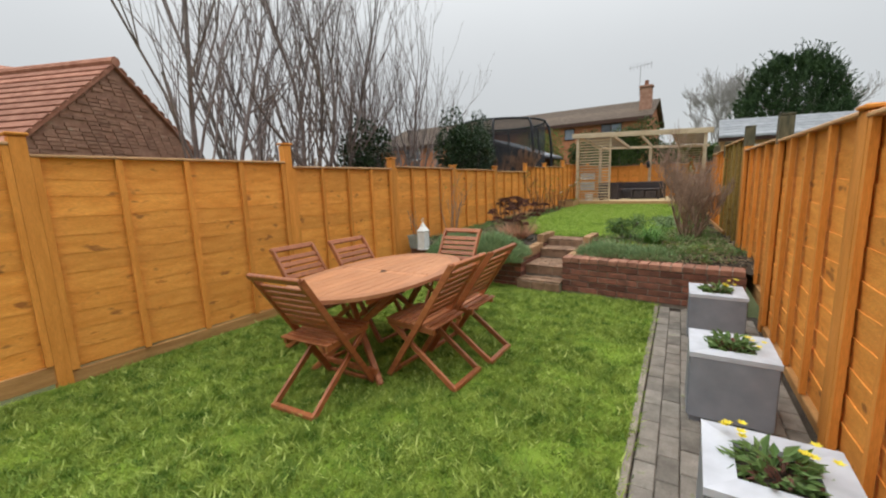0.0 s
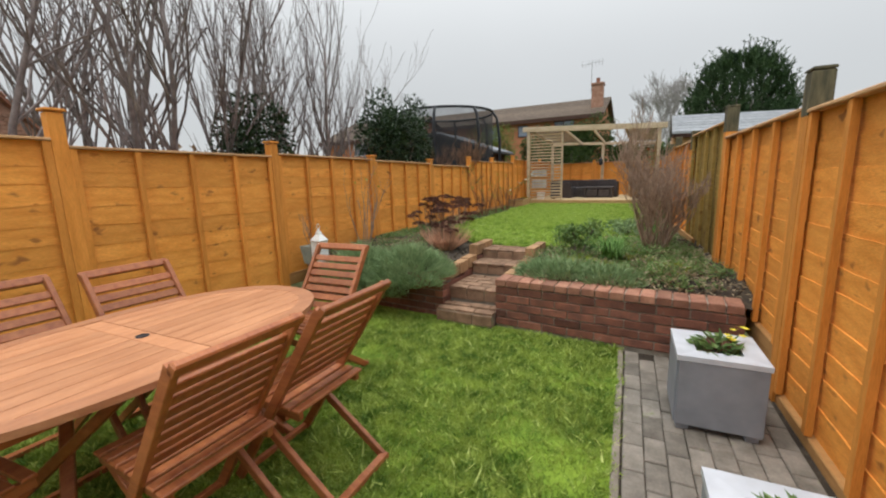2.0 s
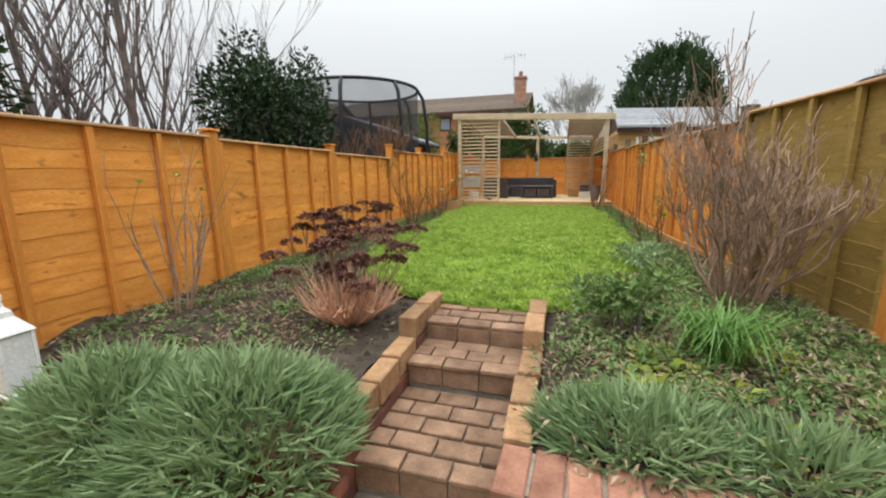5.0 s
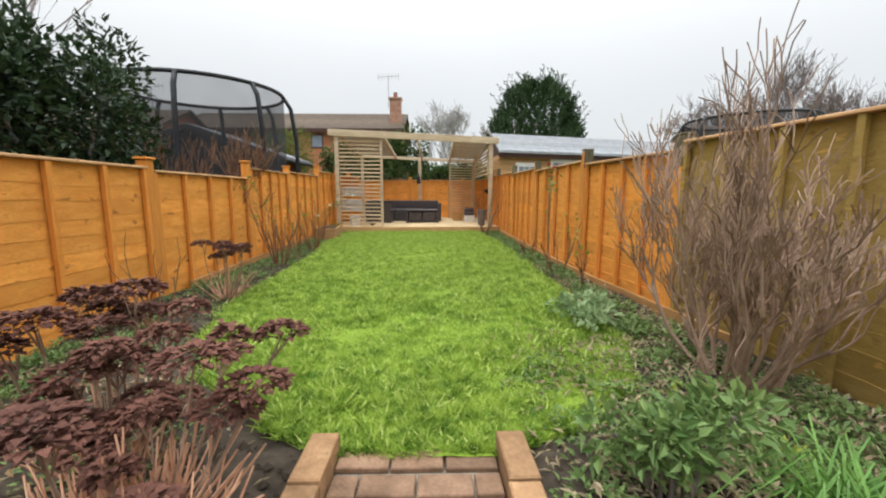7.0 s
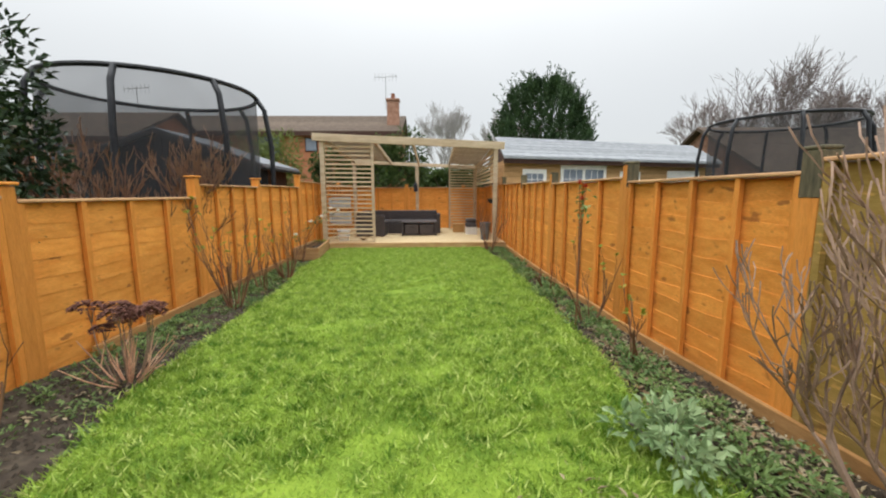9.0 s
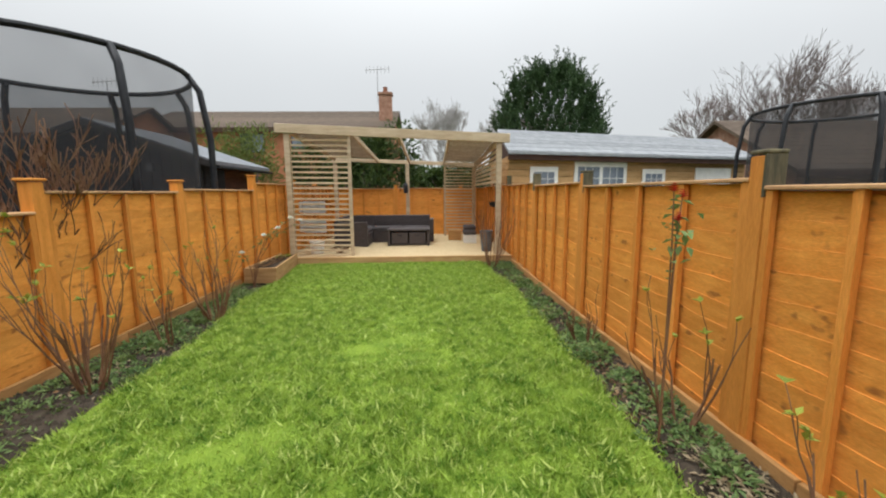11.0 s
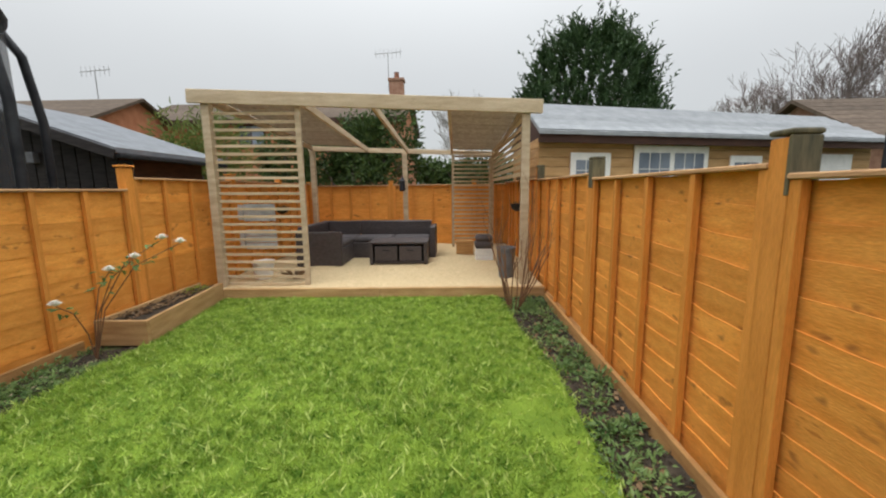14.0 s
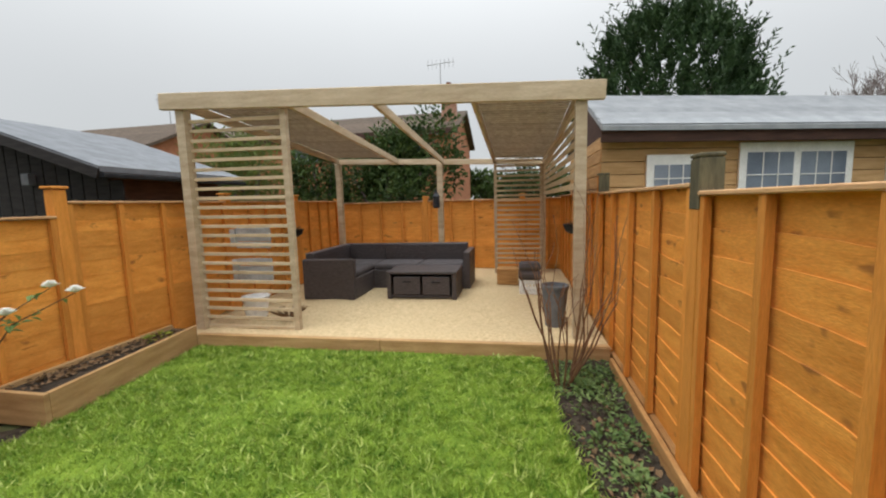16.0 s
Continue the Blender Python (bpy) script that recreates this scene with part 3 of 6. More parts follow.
# low timber edging along the feet of the fences on the upper level
for line, side, y0, y1 in ((x_right, -1, 6.4, 14.4), (x_left, 1, 8.2, 12.8)):
    n = round((y1 - y0) / 1.95)
    for k in range(n):
        a, b = y0 + (y1 - y0) * k / n, y0 + (y1 - y0) * (k + 1) / n - 0.01
        e = part("edging_board", Soup().beam((line(a) + side * 0.07, a, UP - 0.006 - fall(a) * 0.6), (line(b) + side * 0.07, b, UP - 0.006 - fall(b) * 0.6 + R.uniform(-0.006, 0.006)), 0.032, 0.12), GRAVELBOARD)
        tagged(e, "brown timber edging board along the fence foot", "edging", "edging along the fences")
# the back fence
back_fence = thing("garden_fence", "orange-stained lapped timber fence behind the seating terrace", "fence")
for x in (-2.87, -0.94):
    add_panel(back_fence, KIT, pose(x, 18.85, 1.97 - 1.442, 0, 0, 0))
for x in (-3.83, -1.905, 0.03):
    add_post(back_fence, pose(x, 18.85, 2.03 - 2.2, 0, 0, 0))
add_panel(back_fence, KIT, pose(0.99, 18.86, 1.97 - 1.442, 0, 0, 0))

# ---------------------------------------------------------------- retaining wall, steps, path: setting
def wall_core(name, x0, x1, top, thick, label):
    s = Soup()
    out = [(x0, y_wall(x0) + 0.012), (x1, y_wall(x1) + 0.012), (x1, y_wall(x1) + thick - 0.012), (x0, y_wall(x0) + thick - 0.012)]
    s.prism(out, -0.05, top - 0.012)
    return tagged(part(name, s, MORTAR), label, "wall", kind="structure")


wall_r = wall_core("wall_right", STEP_X1 + 0.012, x_right(3.9) - 0.13, 0.47, 0.22, "low red brick retaining wall with a brick-on-edge top")
wall_l = wall_core("wall_left", x_left(3.8) + 0.05, STEP_X0 - 0.012, 0.42, 0.22, "low red brick retaining wall, partly overgrown")
steps = thing("garden_steps", "weathered brick garden steps with buff brick edging", "steps", kind="structure")
TREADS = [(0.14, 3.80, 4.11), (0.28, 4.11, 4.71), (0.42, 4.71, 5.03), (UP - 0.005, 5.03, 5.42)]
for z, y0, y1 in TREADS:
    part("step", Soup().box(STEP_X0 + 0.002, STEP_X1 - 0.002, y0 + 0.026, y1 + 0.3 if y1 < 5.4 else y1, -0.05, z - 0.012), MORTAR, steps)
for x0, x1 in ((STEP_X0 - 0.11, STEP_X0 - 0.001), (STEP_X1 + 0.001, STEP_X1 + 0.11)):
    part("cheek", Soup().prism([(4.06, -0.05), (5.4, -0.05), (5.4, 0.465), (4.88, 0.465), (4.87, 0.36), (4.52, 0.36), (4.5, 0.33), (4.06, 0.33)], x0, x1, None, "x"), BRICK, steps)
path = thing("path", "strip of weathered grey-brown block paving beside the lawn", "path", kind="structure")
s = Soup()
s.v += [(x_path(-4) - 0.05, -4, -0.012), (x_right(-4), -4, -0.012), (x_right(3.9), 3.9, -0.012), (x_path(3.9) - 0.05, 3.86, -0.012)]
s.f.append((0, 1, 2, 3))
part("bedding", s, SOIL, path)
for i in range(9):
    y = -4 + i * 0.87
    part("edging", Soup().beam((x_path(y) - 0.025, y, -0.03), (x_path(y + 0.86) - 0.025, min(y + 0.86, 3.84), -0.03), 0.04, 0.08), MORTAR, path)


# ---------------------------------------------------------------- table and chairs
def folding_chair():
    """Slatted folding chair; it faces +y, the origin under the seat's middle."""
    c = thing("folding_chair", "reddish-brown slatted hardwood folding garden chair", "chair", group="chairs round the table")
    for sx in (-1, 1):
        x = 0.215 * sx
        # back stile runs from the top behind down to the front foot
        part("back_leg", Soup().beam((x, -0.36, 0.93), (x, 0.24, 0.02), 0.026, 0.045, (0, 1, 0.6)), TEAK, c)
        x2 = 0.18 * sx
        part("front_leg", Soup().beam((x2, 0.22, 0.43), (x2, -0.33, 0.02), 0.024, 0.042, (0, 1, 0.6)), TEAK, c)
        part("seat_rail", Soup().beam((0.19 * sx, -0.18, 0.425), (0.19 * sx, 0.24, 0.445), 0.024, 0.04), TEAK, c)
    part("foot_bar", Soup().beam((-0.19, -0.33, 0.03), (0.19, -0.33, 0.03), 0.04, 0.03), TEAK, c)
    part("foot_bar", Soup().beam((-0.225, 0.235, 0.03), (0.225, 0.235, 0.03), 0.03, 0.03), TEAK, c)
    sl = Soup().box(-0.215, 0.215, -0.021, 0.021, 0, 0.016, None, 0.004).mesh("seat_slat", TEAK)
    for i in range(8):
        y = -0.17 + i * 0.056
        part("seat_slat", sl, TEAK, c, m=pose(0, y, 0.452 + 0.02 * i / 8 - 0.005, 2.5, 0, 0))
    bs = Soup().box(-0.205, 0.205, -0.009, 0.009, -0.0225, 0.0225, None, 0.004).mesh("back_slat", TEAK)
    ang = math.degrees(math.atan2(0.6, 0.91))
    for i in range(7):
        z = 0.545 + i * 0.05
        y = -0.36 + (0.93 - z) * 0.6 / 0.91
        part("back_slat", bs, TEAK, c, m=pose(0, y, z, ang, 0, 0))
    part("top_rail", Soup().box(-0.228, 0.228, -0.014, 0.014, -0.024, 0.024, None, 0.006), TEAK, c, m=pose(0, -0.372, 0.925, ang, 0, 0))
    return c


def garden_table():
    t = thing("oval_table", "oval reddish-brown hardwood garden table with slatted top", "table")
    a, b, z = 0.53, 0.9, 0.735

    def half(y, aa, bb):
        return aa * max(0.0, 1 - abs(y / bb) ** 2.3) ** (1 / 2.3)
    # planks of the top inside a rim
    n = 10
    for i in range(n):
        x0, x1 = -0.45 + i * 0.09 + 0.002, -0.45 + (i + 1) * 0.09 - 0.002
        for sgn in (-1, 1):
            def lim(x):
                return (b - 0.085) * max(0.0, 1 - abs(x / (a - 0.075)) ** 2.3) ** (1 / 2.3)
            pts = [(x0, 0.045 * sgn), (x1, 0.045 * sgn), (x1, sgn * max(lim(x1), 0.05)), ((x0 + x1) / 2, sgn * max(lim((x0 + x1) / 2), 0.052)), (x0, sgn * max(lim(x0), 0.05))]
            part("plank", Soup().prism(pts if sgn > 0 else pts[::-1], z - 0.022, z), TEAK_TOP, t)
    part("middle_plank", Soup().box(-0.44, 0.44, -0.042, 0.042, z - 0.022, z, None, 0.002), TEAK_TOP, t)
    k = 56
    rim = Soup()
    for r in range(k):
        for (p, q), zz in (((a, b), z + 0.001), ((a - 0.078, b - 0.088), z + 0.001), ((a - 0.078, b - 0.088), z - 0.026), ((a, b), z - 0.026)):
            an = 2 * math.pi * r / k
            cx, sy = math.cos(an), math.sin(an)
            e = 2 / 2.3
            rim.v.append((p * math.copysign(abs(cx) ** e, cx), q * math.copysign(abs(sy) ** e, sy), zz))
    for r in range(k):
        for i in range(4):
            j = (i + 1) % 4
            q, w = 4 * r, 4 * ((r + 1) % k)
            rim.f.append((q + i, q + j, w + j, w + i))
    part("rim", rim, TEAK_RIM, t, "curved rim with its grazing reflection painted darker")
    part("parasol_hole", Soup().lathe([(0.028, 0), (0.028, 0.003), (0.02, 0.003), (0.02, 0.001)], (0, 0, z), 16), METAL_BLACK, t, "dark parasol hole")
    for sx in (-1, 1):
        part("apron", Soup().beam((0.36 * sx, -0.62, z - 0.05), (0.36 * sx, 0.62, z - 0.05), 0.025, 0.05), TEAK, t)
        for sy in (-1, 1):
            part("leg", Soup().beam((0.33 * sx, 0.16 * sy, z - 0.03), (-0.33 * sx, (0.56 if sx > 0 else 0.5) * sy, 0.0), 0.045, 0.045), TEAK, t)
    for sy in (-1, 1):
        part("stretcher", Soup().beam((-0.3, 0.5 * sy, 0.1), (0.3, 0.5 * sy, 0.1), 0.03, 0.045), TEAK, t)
    return t


TX, TY = -1.56, 1.36
garden_table().matrix_basis = pose(TX, TY, 0, 0, 0, 3)
chair = folding_chair()
chair.matrix_basis = pose(-1.47, 0.62, 0, 0, 0, 6)
copy_thing(chair, pose(-1.0, 1.235, 0, 0, 0, 91))
copy_thing(chair, pose(-0.98, 1.745, 0, 0, 0, 92))
copy_thing(chair, pose(-2.09, 1.13, 0, 0, 0, -88))
copy_thing(chair, pose(-1.96, 1.66, 0, 0, 0, -90))
copy_thing(chair, pose(-1.56, 2.38, 0, 0, 0, 184))


# ---------------------------------------------------------------- planters on the path
def clump(s, at, r, h, n, size, rng, up=0.6, wide=0.45):
    """Leaves filling a low dome."""
    for _ in range(n):
        a, q = rng.uniform(0, 6.283), math.sqrt(rng.random())
        p = Vector((at[0] + r * q * math.cos(a), at[1] + r * q * math.sin(a), at[2] + h * rng.random() * (1 - 0.6 * q * q)))
        d = Vector((math.cos(a) + rng.uniform(-0.8, 0.8), math.sin(a) + rng.uniform(-0.8, 0.8), up + rng.uniform(-0.5, 0.9)))
        s.leaf(p, d, (rng.uniform(-0.5, 0.5), rng.uniform(-0.5, 0.5), 1), size * rng.uniform(0.6, 1.3), size * wide * rng.uniform(0.7, 1.2))
    return s


def flower(s, at, n, size, rng):
    for i in range(n):
        a = 6.283 * i / n + rng.uniform(-0.2, 0.2)
        s.leaf(at, (math.cos(a), math.sin(a), 0.5), (0, 0, 1), size, size * 0.7, 0.05)
    return s


def planter(x, y, size, h, yellow, seed, turn):
    rng = random.Random(seed)
    p = thing("cube_planter", "grey-painted square planter box with small bedding plants", "planter", pose(x, y, 0, 0, 0, turn), "planters on the path")
    w = size / 2
    # sides and feet take the tone darkened for shade
    for sx, sy in ((0, -1), (0, 1), (-1, 0), (1, 0)):
        if sy:
            b = Soup().box(-w + 0.012, w - 0.012, sy * (w - 0.012) - 0.009, sy * (w - 0.012) + 0.009, 0.035, h - 0.03, None, 0.003)
        else:
            b = Soup().box(sx * (w - 0.012) - 0.009, sx * (w - 0.012) + 0.009, -w + 0.024, w - 0.024, 0.035, h - 0.03, None, 0.003)
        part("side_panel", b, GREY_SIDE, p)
    for sx in (-1, 1):
        for sy in (-1, 1):
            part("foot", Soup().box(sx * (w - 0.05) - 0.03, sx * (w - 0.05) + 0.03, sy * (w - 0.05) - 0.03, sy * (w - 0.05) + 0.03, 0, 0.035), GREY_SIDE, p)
    rim = 0.1
    mi = [((-w, -w), (w, -w), (w - rim, -w + rim), (-w + rim, -w + rim)), ((w, -w), (w, w), (w - rim, w - rim), (w - rim, -w + rim)),
          ((w, w), (-w, w), (-w + rim, w - rim), (w - rim, w - rim)), ((-w, w), (-w, -w), (-w + rim, -w + rim), (-w + rim, w - rim))]
    for q in mi:
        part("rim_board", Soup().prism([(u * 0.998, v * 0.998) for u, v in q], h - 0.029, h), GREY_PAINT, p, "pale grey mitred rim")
    part("soil", Soup().box(-w + 0.03, w - 0.03, -w + 0.03, w - 0.03, h - 0.12, h - 0.045), SOIL, p, "dark potting soil")
    g = clump(Soup(), (0, 0, h - 0.05), w - 0.1, 0.1, 170, 0.06, rng)
    part("foliage", g.raw("foliage", GREEN), GREEN, p, "small green leaves")
    k = clump(Soup(), (0.02, -0.02, h - 0.05), w - 0.12, 0.07, 60, 0.045, rng)
    part("leaf_litter", k.raw("leaf_litter", HEAD), HEAD, p, "purplish leaves")
    f = Soup()
    for u, v in yellow:
        for _ in range(5):
            flower(f, (u + rng.uniform(-0.05, 0.05), v + rng.uniform(-0.04, 0.04), h + 0.06 + rng.uniform(-0.03, 0.03)), 6, 0.022, rng)
    part("blossom", f.raw("blossom", YELLOW), YELLOW, p, "yellow pansy flowers")


planter(1.0, 0.55, 0.44, 0.44, [(-0.11, 0.12), (0.12, 0.02)], 1, 2)
planter(0.905, 1.73, 0.43, 0.44, [(0.1, -0.09)], 2, 3)
planter(0.845, 3.08, 0.42, 0.44, [(0.08, 0.02), (0.12, 0.1)], 3, 3)


# ---------------------------------------------------------------- pergola and terrace
def sleeper(a, b, w, h, label):
    t = Soup().beam(a, b, w, h)
    return tagged(part("sleeper", t, SLEEPER), label, "sleeper", "timber edging")


sleeper((-3.42, 14.47, 0.53), (-1.4, 14.5, 0.53), 0.06, 0.16, "brown timber board edging the gravel terrace")
sleeper((-1.395, 14.5, 0.53), (0.73, 14.55, 0.53), 0.06, 0.16, "brown timber board edging the gravel terrace")

per = thing("pergola", "pale softwood pergola with slatted screens and part roof", "pergola", pose(-3.58, 14.72, 0.62))
# local x runs along the front beam, y to the back
PW, PD = 4.08, 3.75


def ptop(u, v):
    """Height of the underside of the beams: lower at one end and towards the back."""
    return 2.36 - 0.17 * u / PW - 0.24 * v / PD


def skew(u, v):
    return v + 0.025 * u


def ppost(u, v, w=0.1):
    part("post", Soup().box(u - w / 2, u + w / 2, skew(u, v) - w / 2, skew(u, v) + w / 2, -0.06, ptop(u, v), None, 0.006), PERGOLA, per)


for u, v in ((0.0, 0), (PW, 0), (0.0, PD), (2.05, PD), (PW - 0.1, PD)):
    ppost(u, v)
part("screen_post", Soup().box(1.13, 1.19, skew(1.16, 0) - 0.03, skew(1.16, 0) + 0.03, -0.06, ptop(1.16, 0), None, 0.005), PERGOLA, per)
part("front_beam", Soup().beam((-0.2, skew(-0.2, -0.06), ptop(-0.2, 0) + 0.07), (PW + 0.2, skew(PW + 0.2, -0.06), ptop(PW + 0.2, 0) + 0.07), 0.05, 0.17), PERGOLA, per)
part("rear_beam", Soup().beam((-0.1, skew(-0.1, PD + 0.05), ptop(0, PD) + 0.05), (PW + 0.1, skew(PW, PD + 0.05), ptop(PW, PD) + 0.05), 0.045, 0.1), PERGOLA, per)
for u in (0.0, 1.22, 2.12, 3.1, PW - 0.02):
    part("rafter", Soup().beam((u, skew(u, -0.03), ptop(u, 0) + 0.05), (u, skew(u, PD), ptop(u, PD) + 0.05), 0.045, 0.1), PERGOLA, per)
# slatted front screen
for i in range(23):
    z = -0.01 + i * 0.102
    part("screen_slat", Soup().beam((0.05, skew(0, 0.02), z), (1.14, skew(1.1, 0.02), z - 0.012), 0.018, 0.035), SLAT, per)
# slatted screen at the back
for i in range(24):
    z = 0.08 + i * 0.088
    part("screen_slat", Soup().beam((3.12, skew(3.12, PD - 0.3), z), (3.95, skew(4.1, PD - 0.3), z - 0.008), 0.016, 0.035), SLAT, per)
for u in (3.12, 3.95):
    part("screen_post", Soup().box(u - 0.025, u + 0.025, skew(u, PD - 0.27) - 0.02, skew(u, PD - 0.27) + 0.02, -0.06, ptop(u, PD) - 0.01, None, 0.004), PERGOLA, per)
# slatted side screen above the fence
for i in range(8):
    z = 1.42 + i * 0.1
    part("screen_slat", Soup().beam((PW - 0.03, skew(PW, 0.1), z), (PW - 0.1, skew(PW, PD - 0.1), z - 0.1 * i / 8), 0.016, 0.06), SLAT, per)
# roof slats over both ends
for u0, u1 in ((0.03, 1.2), (3.12, PW - 0.04)):
    for i in range(40):
        v = 0.06 + i * (PD - 0.1) / 40
        part("roof_slat", Soup().beam((u0, skew(u0, v), ptop(u0, v) + 0.112), (u1, skew(u1, v), ptop(u1, v) + 0.112), 0.075, 0.02), ROOFSLAT, per)


# corner sofa of separate rattan modules
def sofa(x, y, w, d, turn, label, arms=(), corner=False):
    p = thing("garden_sofa", label, "sofa", pose(x, y, DECK, 0, 0, turn))
    part("base", Soup().box(-w / 2, w / 2, -d / 2, d / 2, 0.0, 0.3, None, 0.012), RATTAN, p)
    part("backrest", Soup().box(-w / 2, w / 2, d / 2 - 0.12, d / 2, 0.302, 0.66, None, 0.012), RATTAN, p)
    n = max(1, round(w / 0.62))
    for i in range(n):
        a, b = -w / 2 + w * i / n + 0.008, -w / 2 + w * (i + 1) / n - 0.008
        part("seat_cushion", Soup().box(a, b, -d / 2 + 0.01, d / 2 - 0.13, 0.302, 0.39, None, 0.025), CUSHION, p, "charcoal seat cushion")
    for k in range(5):
        part("weave_band", Soup().box(-w / 2 + 0.004, w / 2 - 0.004, d / 2 - 0.128, d / 2 - 0.1201, 0.4 + k * 0.05, 0.44 + k * 0.05, None, 0.003), RATTAN, p)
    for sx in arms:
        part("arm", Soup().box(sx * (w / 2 + 0.052) - 0.05, sx * (w / 2 + 0.052) + 0.05, -d / 2, d / 2, 0.0, 0.58, None, 0.012), RATTAN, p)
    if corner:
        part("corner_back", Soup().box(w / 2 - 0.12, w / 2, -d / 2, d / 2 - 0.122, 0.392, 0.66, None, 0.012), RATTAN, p)
    return p


sofa(-1.61, 17.23, 1.44, 0.72, 0, "dark brown rattan garden sofa with charcoal cushions", (1,))
sofa(-2.72, 16.88, 1.41, 0.77, 90, "dark brown rattan corner sofa section with charcoal cushions", (-1,), True)
ct = thing("coffee_table", "dark rattan coffee table with two drawers on gravel", "coffee table", pose(-1.39, 16.46, DECK) @ Matrix.Diagonal((0.95, 1, 0.97, 1)))
part("top", Soup().box(-0.53, 0.53, -0.3, 0.3, 0.37, 0.41, None, 0.008), RATTAN, ct)
for sx in (-1, 1):
    part("side", Soup().box(sx * 0.49 - 0.03, sx * 0.49 + 0.03, -0.29, 0.29, 0, 0.368, None, 0.006), RATTAN, ct)
part("back", Soup().box(-0.455, 0.455, 0.25, 0.28, 0.03, 0.366), RATTAN, ct)
part("shelf", Soup().box(-0.455, 0.455, -0.28, 0.245, 0.03, 0.06), RATTAN, ct)
for sx in (-1, 1):
    dr = part("drawer", Soup().box(sx * 0.22 - 0.2, sx * 0.22 + 0.2, -0.285, 0.2, 0.07, 0.33, None, 0.008), RATTAN, ct)
    part("handle", Soup().beam((sx * 0.22 - 0.06, -0.292, 0.26), (sx * 0.22 + 0.06, -0.292, 0.26), 0.012, 0.02), METAL_BLACK, dr)

# ---------------------------------------------------------------- plants
def grow(s, p, d, length, r, depth, rng, spread=0.5, splits=(2, 3), up=0.15, sides=5, jit=0.12, taper=0.62, shrink=(0.6, 0.85), min_r=0.002, tips=None):
    """A branch that bends, then splits."""
    pts, rad = [Vector(p)], [r]
    n = 4 if depth > 1 else 3
    d = Vector(d).normalized()
    for i in range(n):
        d = (d + Vector((rng.gauss(0, jit), rng.gauss(0, jit), rng.gauss(0, jit) + up * 0.35))).normalized()
        pts.append(pts[-1] + d * length / n)
        rad.append(max(min_r, r * (1 - (1 - taper) * (i + 1) / n)))
    s.tube(pts, rad, sides if depth > 1 else 3, cap=depth == 0)
    if depth <= 0:
        if tips is not None:
            tips.append((pts[-1], d))
        return
    for _ in range(rng.randint(*splits)):
        k = rng.choice(range(max(1, n - 2), n + 1))
        side = Vector((rng.gauss(0, 1), rng.gauss(0, 1), rng.gauss(0, 0.5)))
        nd = (d + side.normalized() * spread * rng.uniform(0.6, 1.2) + Vector((0, 0, up))).normalized()
        grow(s, pts[k], nd, length * rng.uniform(*shrink), rad[k] * 0.72, depth - 1, rng, spread, splits, up, sides, jit, taper, shrink, min_r, tips)


def bare_tree(name, x, y, z, height, seed, label, material, stems=1, r=0.06, depth=4, spread=0.4, up=0.3, lean=0.12, splits=(2, 3), min_r=0.003, length=0.36, bole=0.62, first=2):
    rng = random.Random(seed)
    t = thing(name, label, "tree" if "tree" in name else "shrub", pose(x, y, z))
    br = Soup()
    for k in range(stems):
        a = rng.uniform(0, 6.283)
        base = Vector((0.3 * math.cos(a), 0.3 * math.sin(a), -0.05)) if stems > 1 else Vector((0, 0, -0.05))
        d = Vector((lean * math.cos(a) * rng.uniform(0.3, 1.4), lean * math.sin(a) * rng.uniform(0.3, 1.4), 1)).normalized()
        L = height * rng.uniform(0.85, 1.1)
        pts, rad = [base], [r]
        n = 7
        for i in range(n):
            d = (d + Vector((rng.gauss(0, 0.07), rng.gauss(0, 0.07), 0.03))).normalized()
            pts.append(pts[-1] + d * L * bole / n)
            rad.append(r * (1 - 0.6 * (i + 1) / n))
        part("trunk", Soup().tube(pts, rad, 7), material, t, smooth=True)
        for i in range(first, n + 1):
            for _ in range(2 if i < n else 3):
                q = Vector((rng.gauss(0, 1), rng.gauss(0, 1), 0.2)).normalized()
                grow(br, pts[i], (d + q * spread * 1.6).normalized(), L * length * rng.uniform(0.6, 1.0) * (1 - 0.05 * i), rad[i] * 0.55, depth - 2, rng, spread, splits, up, 4, 0.1, 0.55, (0.55, 0.8), min_r)
    part("crown", br.raw("crown", material), material, t)
    return t


